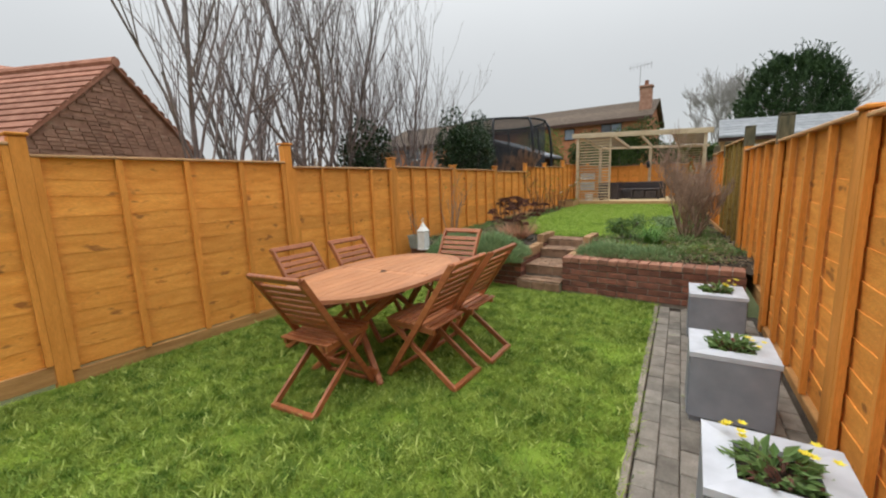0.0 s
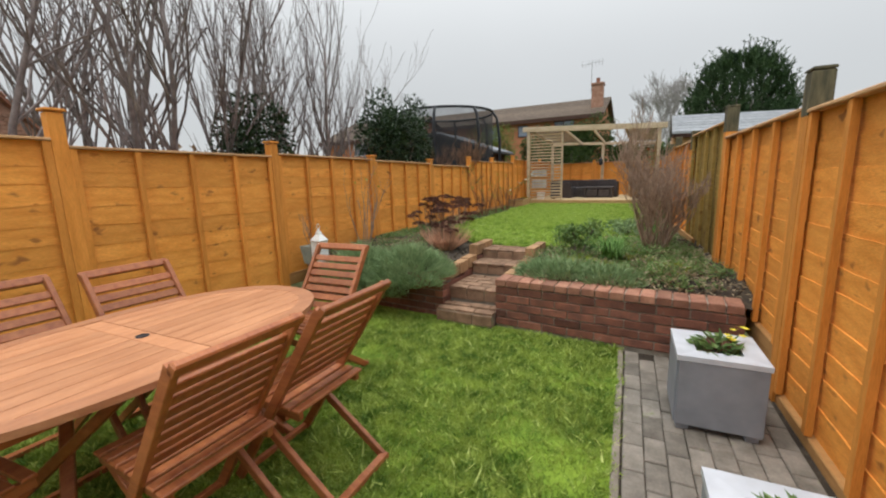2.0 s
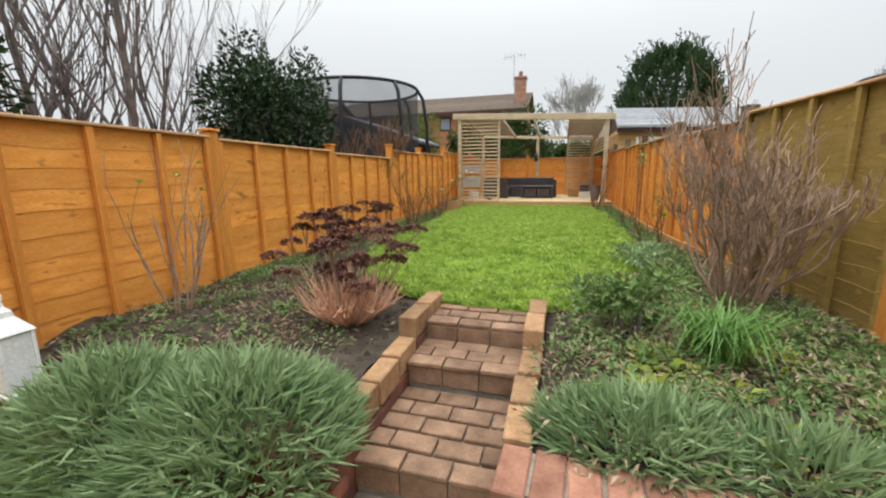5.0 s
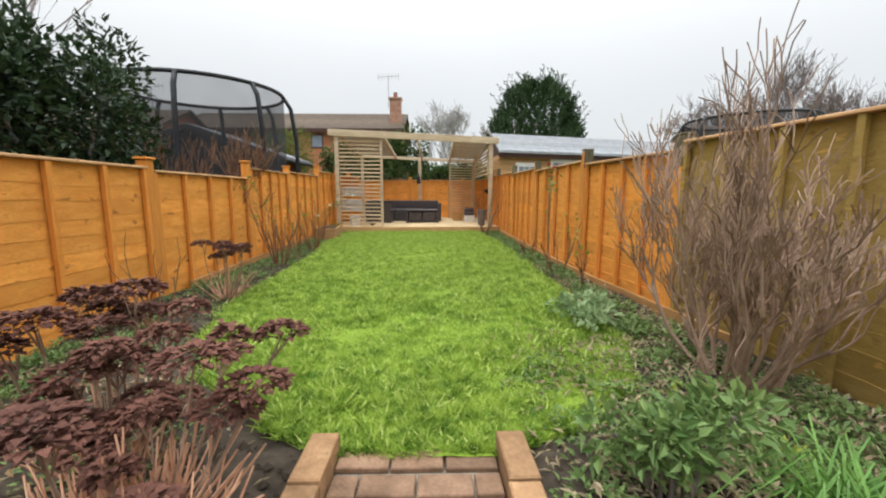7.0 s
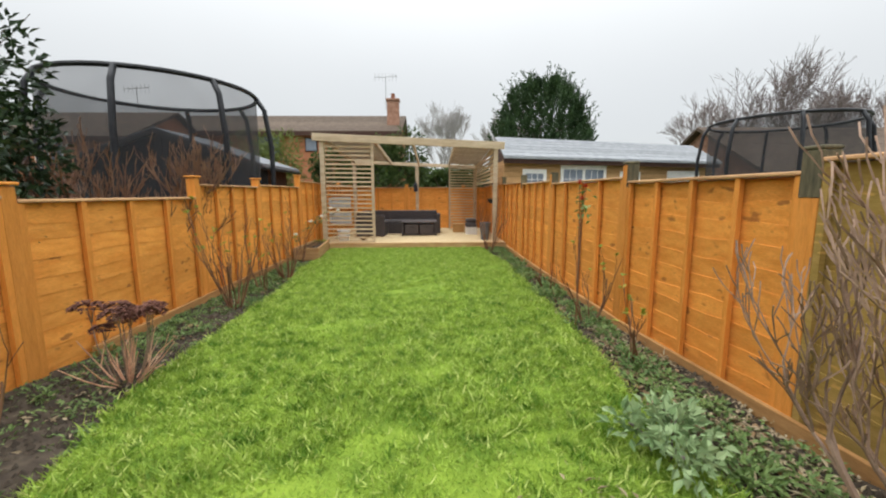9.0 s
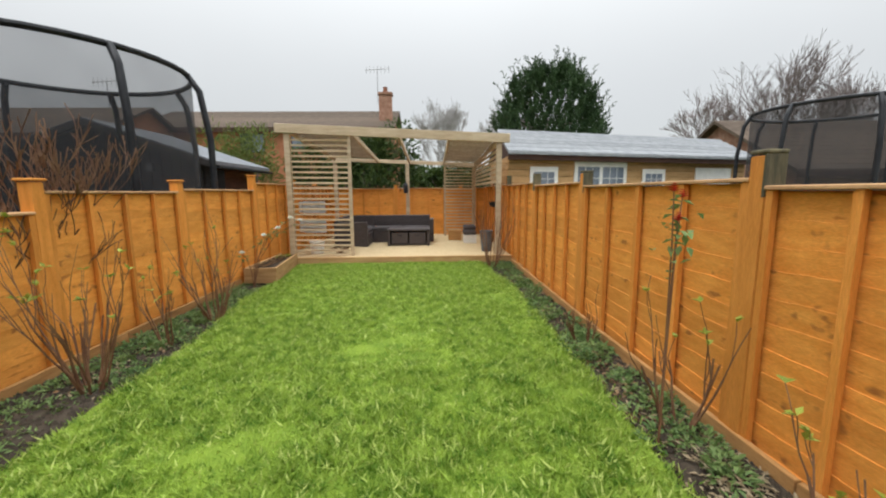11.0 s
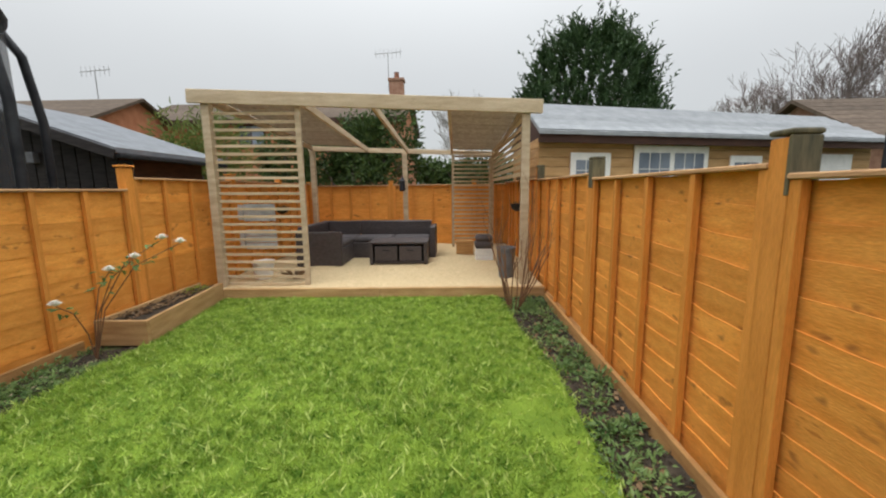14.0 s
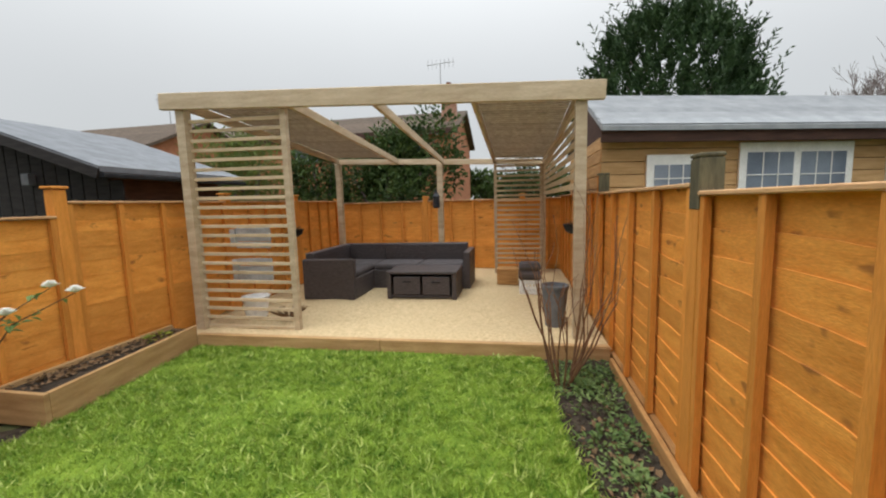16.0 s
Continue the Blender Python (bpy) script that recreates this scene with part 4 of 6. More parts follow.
def leafy_bush(name, x, y, z, rx, ry, h, n, size, seed, material, label, stem=BARK_DARK, category="bush", lobes=7, wide=0.55, upward=0.3, low=0.25, fill=(0.3, 0.5)):
    """A bush or crown: limbs, with leaves in uneven lobes."""
    rng = random.Random(seed)
    t = thing(name, label, category, pose(x, y, z))
    tr = Soup()
    centres = []
    for k in range(lobes):
        a, e = rng.uniform(0, 6.283), rng.uniform(low, 0.88)
        q = rng.uniform(0.25, 0.75)
        c = Vector((rx * q * math.cos(a), ry * q * math.sin(a), h * e))
        centres.append((c, rng.uniform(*fill)))
        tr.tube([(0.05 * math.cos(a), 0.05 * math.sin(a), 0), c * 0.5 + Vector((0, 0, h * 0.1)), c], [0.05 * h / 2, 0.03 * h / 2, 0.008], 6)
    centres.append((Vector((0, 0, h * (0.5 + low / 2))), 0.5))
    lf = Soup()
    for _ in range(n):
        c, q = rng.choice(centres)
        v = Vector((rng.gauss(0, 1), rng.gauss(0, 1), rng.gauss(0, 1))).normalized() * (rng.random() ** 0.4)
        p = c + Vector((v.x * rx * q, v.y * ry * q, v.z * h * q * 0.75 * (1 - low * 0.7)))
        if p.z < 0.02:
            continue
        lf.leaf(p, v + Vector((rng.gauss(0, 0.5), rng.gauss(0, 0.5), upward + rng.gauss(0, 0.4))), (rng.gauss(0, 1), rng.gauss(0, 1), 1), size * rng.uniform(0.6, 1.3), size * wide * rng.uniform(0.7, 1.2))
    part("limb_frame", tr, stem, t)
    part("foliage", lf.raw("foliage", material), material, t)
    return t


# bare saplings behind the left fence
spots = [(-5.0, 1.6, 6.4, 2), (-5.6, 2.4, 6.6, 2), (-4.8, 2.9, 6.2, 2), (-5.3, 3.7, 6.6, 3), (-5.0, 4.9, 5.6, 2), (-5.9, 5.4, 5.6, 2), (-6.6, 3.4, 6.4, 2), (-5.4, 6.2, 5.8, 3), (-5.9, 7.3, 5.8, 3), (-6.6, 8.8, 5.4, 2)]
for i, (x, y, h, n) in enumerate(spots):
    bare_tree("bare_tree", x, y, 0.0, h, 20 + i, "tall bare winter sapling with thin upright stems", BARK_DARK, stems=n, r=0.042, depth=4, spread=0.36, up=0.26, lean=0.24, splits=(2, 3), min_r=0.0035)
# evergreen shrubs behind it
leafy_bush("holly_bush", -4.75, 4.6, 0.0, 0.7, 0.75, 2.75, 2200, 0.085, 41, HOLLY, "dark glossy evergreen bush rising behind the fence", lobes=10, low=0.5, fill=(0.2, 0.34))
leafy_bush("holly_bush", -4.42, 7.75, 0.3, 0.75, 1.35, 2.85, 11000, 0.085, 42, HOLLY, "dark dense evergreen bush rising behind the fence", lobes=18, fill=(0.25, 0.42))
bare_tree("bare_shrub", -4.5, 9.9, 0.4, 2.1, 43, "tangled bare brown shrub behind the fence", ROSE_STEM, stems=7, r=0.016, depth=5, spread=0.6, lean=0.5, min_r=0.004)
leafy_bush("garden_hedge", -8.5, 6.5, 0.0, 1.6, 4.5, 2.1, 3600, 0.16, 44, DEAD_LEAF, "rough brownish hedge in the next garden", lobes=16)

# big bare shrub in the right border
rng = random.Random(5)
shrub = thing("bare_shrub", "large bare twiggy shrub with pale brown stems", "shrub", pose(0.52, 5.9, UP - 0.03))
for k in range(26):
    a = rng.uniform(0, 6.283)
    lean = rng.uniform(0.1, 0.95)
    d = Vector((lean * 0.7 * math.cos(a) - 0.12, lean * math.sin(a), 1.0))
    st = Soup()
    grow(st, (0.1 * math.cos(a), 0.13 * math.sin(a), 0), d, rng.uniform(0.36, 0.68), rng.uniform(0.008, 0.017), 4, rng, 0.55, (2, 4), 0.32, 5, 0.17, 0.62, (0.5, 0.82), 0.0026)
    part("stem", st.raw("stem", TWIG), TWIG, shrub)

# lavender over the left wall
def lavender(x, y, z, rx, ry, h, n, seed, label="grey-green lavender bush spilling over the brick wall"):
    rng = random.Random(seed)
    t = thing("lavender_bush", label, "bush", pose(x, y, z))
    lf = Soup()
    for _ in range(n):
        a, q = rng.uniform(0, 6.283), math.sqrt(rng.random())
        p = Vector((rx * q * math.cos(a), ry * q * math.sin(a), h * (1 - q * q) * rng.uniform(0.2, 0.9) - (0.22 * h * q if math.sin(a) < -0.2 else 0)))
        d = Vector((math.cos(a) * q + rng.gauss(0, 0.35), math.sin(a) * q + rng.gauss(0, 0.35), 0.75 + rng.gauss(0, 0.3)))
        lf.leaf(p, d, (rng.gauss(0, 1), rng.gauss(0, 1), 0.4), rng.uniform(0.07, 0.15), rng.uniform(0.008, 0.014), 0.15)
    part("foliage", lf.raw("foliage", LAVENDER), LAVENDER, t)
    for k in range(9):
        a = 6.283 * k / 9 + rng.uniform(-0.2, 0.2)
        tip = Vector((rx * 0.6 * math.cos(a), ry * 0.6 * math.sin(a), h * 0.45))
        part("woody_stem", Soup().tube([(0, 0, -0.04), tip * 0.5 - Vector((0, 0, 0.01)), tip], [0.009, 0.007, 0.004], 5), TWIG, t)
    return t


lavender(-1.82, 3.98, 0.42, 0.46, 0.42, 0.3, 4200, 1)
lavender(-2.4, 3.92, 0.42, 0.42, 0.36, 0.28, 3400, 2)
lavender(-2.08, 3.84, 0.28, 0.34, 0.22, 0.26, 2000, 8)
lavender(-0.3, 4.3, 0.46, 0.36, 0.2, 0.13, 1500, 3, "low grey-green lavender along the wall top")
lavender(0.15, 4.25, 0.46, 0.28, 0.17, 0.1, 800, 4, "low grey-green lavender along the wall top")


# dried sedum
def sedum(x, y, fan, heads, low, high, lean, seed, label, drift=(0, 0)):
    """A low fan of dry stems, and taller stems that carry flat seed heads."""
    rng = random.Random(seed)
    t = thing("dried_sedum", label, "plant", pose(x, y, UP - 0.02))
    for k in range(fan):
        a, q = rng.uniform(0, 6.283), rng.random() ** 0.7
        o = Vector((math.cos(a), math.sin(a), 0))
        n = rng.uniform(0.75, 1.15)
        p = o * 0.09 * q
        e = o * 0.33 * q * n + Vector((rng.gauss(0, 0.025), rng.gauss(0, 0.025), 0.34 * n - 0.13 * q))
        low_bend, mid = o * 0.17 * q + Vector((0, 0, 0.05)), o * 0.27 * q + Vector((rng.gauss(0, 0.012), rng.gauss(0, 0.012), 0.13))
        part("stem", Soup().tube([p, low_bend, mid, e], [0.0055, 0.005, 0.0045, 0.003], 4, False).raw("stem", STRAW), STRAW, t, "pinkish straw-coloured dry stem")
    for k in range(heads):
        a, q = rng.uniform(0, 6.283), math.sqrt(rng.random())
        n = rng.uniform(low, high)
        o = Vector((math.cos(a), math.sin(a), 0))
        e = o * lean * q * min(1.0, n / high + 0.1) + Vector((drift[0] * n, drift[1] * n, n * (1 - 0.12 * q)))
        p = o * 0.1 * q
        st = Soup().tube([p, p * 0.4 + e * 0.5 + o * 0.03, e], [0.0055, 0.0045, 0.0035], 4, False)
        for _ in range(3):
            b = rng.uniform(0, 6.283)
            st.tube([p * 0.2 + e * 0.82, e + Vector((0.04 * math.cos(b), 0.04 * math.sin(b), 0))], [0.003, 0.002], 3, False)
        part("stem", st.raw("stem", TWIG), TWIG, t, "brown dry stem")
        hd, r0 = Soup(), rng.uniform(0.045, 0.085)
        for _ in range(int(2600 * r0)):
            b, w = rng.uniform(0, 6.283), math.sqrt(rng.random())
            hp = e + Vector((r0 * w * math.cos(b) * 1.15, r0 * w * math.sin(b), 0.03 - 0.03 * w * w + rng.gauss(0, 0.006)))
            hd.leaf(hp, (math.cos(b), math.sin(b), rng.uniform(-0.2, 1)), (0, 0, 1), 0.026, 0.024, 0.3)
        part("seed_head", hd.raw("seed_head", HEAD), HEAD, t, "flat dark brown dried flower head")


sedum(-1.87, 4.97, 190, 21, 0.28, 0.62, 0.5, 1, "dried sedum clump with dark brown flower heads", (-0.12, 0.15))
sedum(-2.22, 5.36, 24, 15, 0.48, 0.7, 0.34, 5, "tall dried sedum with dark brown flower heads")
sedum(-3.02, 7.75, 26, 10, 0.4, 0.62, 0.25, 2, "smaller dried sedum with dark brown flower heads")


# roses and other thin shrubs along the fences
def rose(x, y, h, seed, stems=7, label="leafless pruned rose bush in the border soil", leaves=10, flowers=None, material=ROSE_STEM, lean=0.35):
    rng = random.Random(seed)
    t = thing("rose_bush", label, "shrub", pose(x, y, UP - 0.05 - fall(y)))
    st, lf, fl = Soup(), Soup(), Soup()
    tips = []
    for k in range(stems):
        a = rng.uniform(0, 6.283)
        grow(st, (0.05 * math.cos(a), 0.05 * math.sin(a), 0), (lean * math.cos(a), lean * math.sin(a), 1), h * rng.uniform(0.45, 0.62), 0.008, 2, rng, 0.45, (1, 2), 0.3, 5, 0.1, 0.7, (0.5, 0.75), 0.0022, tips)
    part("stem_clump", st.raw("stem_clump", material), material, t)
    if leaves:
        for _ in range(leaves):
            p, d = rng.choice(tips)
            for k in range(3):
                lf.leaf(p, d + Vector((rng.gauss(0, 0.8), rng.gauss(0, 0.8), rng.gauss(0, 0.4))), (0, 0, 1), 0.045, 0.028)
        part("foliage", lf.raw("foliage", LIME), LIME, t, "few yellow-green leaves")
    if flowers:
        petal, count = flowers
        tips.sort(key=lambda q: -q[0].z)
        for p, d in tips[:count]:
            for ring in range(3):
                flower(fl, p + Vector((0, 0, 0.012 * ring)), 6, 0.04 - 0.009 * ring, rng)
        part("blossom", fl.raw("blossom", petal), petal, t)
    return t


def arching_rose(x, y, tips, size, petal, label, seed):
    """Long stems to given tips, each with a bloom and some leaves."""
    rng = random.Random(seed)
    t = thing("rose_bush", label, "shrub", pose(x, y, UP - 0.03 - fall(y)))
    for tip in tips:
        e = Vector(tip)
        st = Soup().tube([(0, 0, 0), (e.x * 0.15, e.y * 0.15, e.z * 0.45), (e.x * 0.5, e.y * 0.5, e.z * 0.82), e], [0.0065, 0.005, 0.0045, 0.003], 5)
        part("stem", st.raw("stem", ROSE_STEM), ROSE_STEM, t)
        fl = Soup()
        for ring in range(4):
            flower(fl, e + Vector((0, 0, 0.012 * ring)), 7, size * (1 - 0.18 * ring), rng)
        part("blossom", fl.raw("blossom", petal), petal, t)
        lf = Soup()
        for _ in range(11):
            u = rng.uniform(0.62, 0.98)
            p = Vector((e.x * u * u, e.y * u * u, e.z * (0.35 + 0.65 * u))) + Vector((rng.gauss(0, 0.03), rng.gauss(0, 0.03), rng.gauss(0, 0.02)))
            lf.leaf(p, (rng.gauss(0, 1), rng.gauss(0, 1), rng.gauss(0, 0.4)), (0, 0, 1), 0.06, 0.035)
        part("foliage", lf.raw("foliage", GREEN), GREEN, t)


rose(-3.17, 9.5, 1.1, 1, 16, "leafless rose bush with a few yellow leaves", 26)
rose(-3.2, 11.1, 0.95, 2, 14)
rose(-3.25, 10.4, 0.7, 12, 6)
arching_rose(-3.45, 12.62, [(0.17, 0.05, 0.76), (0.5, 0.25, 1.0), (0.62, 0.3, 0.96), (-0.02, -0.25, 0.55), (0.36, 0.1, 0.86)], 0.06, PETAL_WHITE, "thin arching rose with white blooms", 3)
arching_rose(0.36, 8.77, [(-0.03, -0.02, 1.34), (0.05, 0.04, 1.31), (0.0, -0.02, 1.2)], 0.036, PETAL_RED, "tall thin rose with red blooms beside the fence", 4)
rose(0.53, 8.9, 0.8, 44, 6, "leafless rose stems beside the fence", 6)
rose(0.55, 8.0, 0.6, 5, 4)
rose(0.5, 10.2, 0.5, 6, 6, "low pruned shrub with brown stems", 0)
rose(0.27, 14.05, 1.4, 7, 16, "bare upright shrub in front of the terrace", 0, lean=0.3)
rose(-3.1, 4.85, 1.1, 8, 8, "bare thin shrub against the fence", 4, None, TWIG, 0.22)
rose(-3.1, 6.9, 0.7, 9, 6, "bare thin stems in the border", 0)


# ground cover along the borders
def cover(name, spots, seed, size, material, label, up=0.6, wide=0.5):
    rng = random.Random(seed)
    s = Soup()
    for x, y, r, h, n in spots:
        clump(s, (x, y, UP - 0.03 - fall(y)), r, h, n, size, rng, up, wide)
    ob = new(name, s.raw(name, material))
    return tagged(ob, label, "plants", kind="stuff")


rng = random.Random(77)
cover("leafy_weeds", [(rng.uniform(0.34, 0.66), rng.uniform(6.0, 14.4), rng.uniform(0.06, 0.17), rng.uniform(0.04, 0.1), 55) for _ in range(95)], 1, 0.045, GREEN, "small green weeds and ground cover in the border")
cover("leafy_weeds", [(x_left(y) + rng.uniform(0.1, 0.5), y, rng.uniform(0.06, 0.15), rng.uniform(0.03, 0.09), 45) for y in [rng.uniform(5.6, 12.6) for _ in range(90)]], 2, 0.04, GREEN, "small green weeds and ground cover in the border")
cover("dead_leaves", [(rng.uniform(-0.5, 0.75), rng.uniform(4.2, 8.0), rng.uniform(0.05, 0.25), 0.02, 14) for _ in range(60)] + [(rng.uniform(0.3, 0.7), rng.uniform(7, 14.4), 0.2, 0.02, 14) for _ in range(70)] + [(x_left(y) + rng.uniform(0.1, 0.6), y, 0.2, 0.02, 9) for y in [rng.uniform(4.2, 12.5) for _ in range(50)]], 3, 0.045, DEAD_LEAF, "brown fallen leaves on the soil", 0.05, 0.7)
cover("leafy_weeds", [(rng.uniform(-0.55, 0.7), rng.uniform(4.3, 5.9), rng.uniform(0.08, 0.2), rng.uniform(0.06, 0.16), 60) for _ in range(26)], 4, 0.038, GREEN, "mixed low green plants in the raised bed")
cover("creeping_ivy", [(rng.uniform(-0.4, 0.6), rng.uniform(4.3, 5.9), rng.uniform(0.06, 0.14), 0.07, 22) for _ in range(8)], 5, 0.06, LIME, "yellow-green creeping leaves in the raised bed")
leafy_bush("evergreen_shrub", -0.25, 5.15, UP - 0.03, 0.28, 0.26, 0.38, 800, 0.05, 11, GREEN, "small green leafy evergreen shrub in the bed", lobes=6)
leafy_bush("evergreen_shrub", 0.12, 6.9, UP - 0.03, 0.28, 0.42, 0.25, 420, 0.06, 12, LAVENDER, "low grey-green shrub at the lawn edge", lobes=5)

# crumbs and clods on the bare soil
rng = random.Random(31)
s = Soup()
for i in range(7600):
    if i % 2:
        y = rng.uniform(4.1, 12.8)
        x = rng.uniform(x_left(y) + 0.06, min(lawn_l(y) - 0.03, -1.55) if y > 5.4 else -1.55)
    else:
        y = rng.uniform(4.2, 14.5)
        x = rng.uniform(max(lawn_r(y) + 0.02, -0.6) if y > 5.4 else -0.6, x_right(y) - 0.06)
    r = rng.uniform(0.006, 0.026)
    k = len(s.v)
    z = UP - 0.028 - fall(y) + 0.05 * noise.noise((x * 2.3, y * 2.3, UP - 0.03))
    s.v += [(x - r, y + rng.uniform(-r, r) * 0.4, z), (x + r, y, z), (x, y - r, z), (x + r * 0.2, y + r, z), (x, y, z + r * rng.uniform(0.7, 1.2)), (x, y, z - r)]
    s.f += [(k, k + 2, k + 4), (k + 2, k + 1, k + 4), (k + 1, k + 3, k + 4), (k + 3, k, k + 4)]
tagged(new("soil_crumbs", s.raw("soil_crumbs", SOIL)), "dark crumbs and clods of soil in the borders", "soil", kind="stuff")
cover("dead_leaves", [(x_left(y) + rng.uniform(0.1, 1.5), y, 0.3, 0.02, 12) for y in [rng.uniform(4.2, 6.2) for _ in range(60)]] + [(rng.uniform(-0.5, 0.8), rng.uniform(4.2, 6.4), 0.25, 0.03, 14) for _ in range(60)], 6, 0.04, DEAD_LEAF, "brown fallen leaves on the soil", 0.05, 0.6)
cover("leafy_weeds", [(x_left(y) + rng.uniform(0.1, 1.7), y, rng.uniform(0.05, 0.14), 0.06, 26) for y in [rng.uniform(4.3, 5.8) for _ in range(30)]] + [(rng.uniform(-0.6, 0.8), rng.uniform(4.2, 6.3), rng.uniform(0.06, 0.15), 0.09, 40) for _ in range(40)], 7, 0.04, GREEN, "scattered green weeds in the raised bed")

# dry pale stalks and leaf scraps, thickest round the raised beds
cover("dry_stalks", [(rng.uniform(-0.6, 0.85), rng.uniform(4.15, 6.6), 0.22, 0.1, 30) for _ in range(150)] + [(rng.uniform(0.3, 0.75), rng.uniform(6, 9.5), 0.2, 0.04, 16) for _ in range(60)] + [(x_left(y) + rng.uniform(0.1, 1.7), y, 0.3, 0.03, 14) for y in [rng.uniform(4.1, 6.3) for _ in range(100)]], 8, 0.05, STRAW_SCRAP, "pale straw-coloured stalks and leaf scraps on the soil", 0.12, 0.28)
cover("leafy_weeds", [(rng.uniform(-0.6, 0.9), rng.uniform(4.15, 6.2), rng.uniform(0.08, 0.18), 0.12, 60) for _ in range(60)], 9, 0.034, GREEN, "mixed low green plants in the raised bed")
cover("creeping_ivy", [(rng.uniform(-0.3, 0.7), rng.uniform(4.2, 4.8), rng.uniform(0.06, 0.16), 0.08, 20) for _ in range(7)], 10, 0.065, LIME, "yellow-green creeping leaves in the raised bed", 0.5, 0.75)

# weeds and scraps over the rest of both borders
cover("leafy_weeds", [(rng.uniform(lawn_r(y) + 0.05, x_right(y) - 0.1), y, rng.uniform(0.06, 0.16), rng.uniform(0.03, 0.08), 40) for y in [rng.uniform(6.0, 14.4) for _ in range(60)]] + [(rng.uniform(0.2, x_right(y) - 0.12), y, rng.uniform(0.06, 0.15), rng.uniform(0.05, 0.13), 50) for y in [rng.uniform(4.25, 5.6) for _ in range(48)]], 11, 0.036, GREEN, "small green weeds and ground cover in the border")
cover("leafy_weeds", [(rng.uniform(x_left(y) + 0.1, min(lawn_l(y), -1.6)), y, rng.uniform(0.06, 0.15), rng.uniform(0.02, 0.06), 36) for y in [rng.uniform(4.2, 12.8) for _ in range(190)]], 12, 0.034, GREEN, "small green weeds and ground cover in the border")
cover("dry_stalks", [(rng.uniform(0.5, x_right(y) - 0.1), y, 0.2, 0.04, 18) for y in [rng.uniform(4.2, 8.6) for _ in range(110)]] + [(rng.uniform(x_left(y) + 0.1, lawn_l(y)), y, 0.2, 0.03, 8) for y in [rng.uniform(6.2, 12.8) for _ in range(90)]], 13, 0.045, STRAW_SCRAP, "pale straw-coloured stalks and leaf scraps on the soil", 0.12, 0.4)

# strap-leaved bulbs
bulbs = thing("strap_leaf_clump", "bright green strap-leaved clump in the raised bed", "plant", pose(0.12, 4.93, UP - 0.02))
tufts = [Soup() for _ in range(7)]
rng = random.Random(9)
for i_leaf in range(230):
    s = tufts[i_leaf % 7]
    a, L = rng.uniform(0, 6.283), rng.uniform(0.22, 0.42)
    b = 0.9 * (i_leaf % 7)
    p = Vector((0.06 * math.cos(b) + rng.gauss(0, 0.03), 0.06 * math.sin(b) + rng.gauss(0, 0.03), 0))
    o = Vector((math.cos(a), math.sin(a), 0))
    k = len(s.v)
    w = Vector((-o.y, o.x, 0)) * 0.0055
    q = rng.uniform(0.35, 0.95)
    pts = [p, p + o * L * 0.25 * q + Vector((0, 0, L * 0.5)), p + o * L * 0.65 * q + Vector((0, 0, L * 0.72)), p + o * L * 1.1 * q + Vector((0, 0, L * (0.8 - 0.5 * q)))]
    for i, c in enumerate(pts):
        ww = w * (1 - 0.28 * i)
        s.v += [tuple(c - ww), tuple(c + ww)]
    for i in range(3):
        s.f.append((k + 2 * i, k + 2 * i + 1, k + 2 * i + 3, k + 2 * i + 2))
for s in tufts:
    part("leaf_tuft", s.raw("leaf_tuft", BULB), BULB, bulbs)

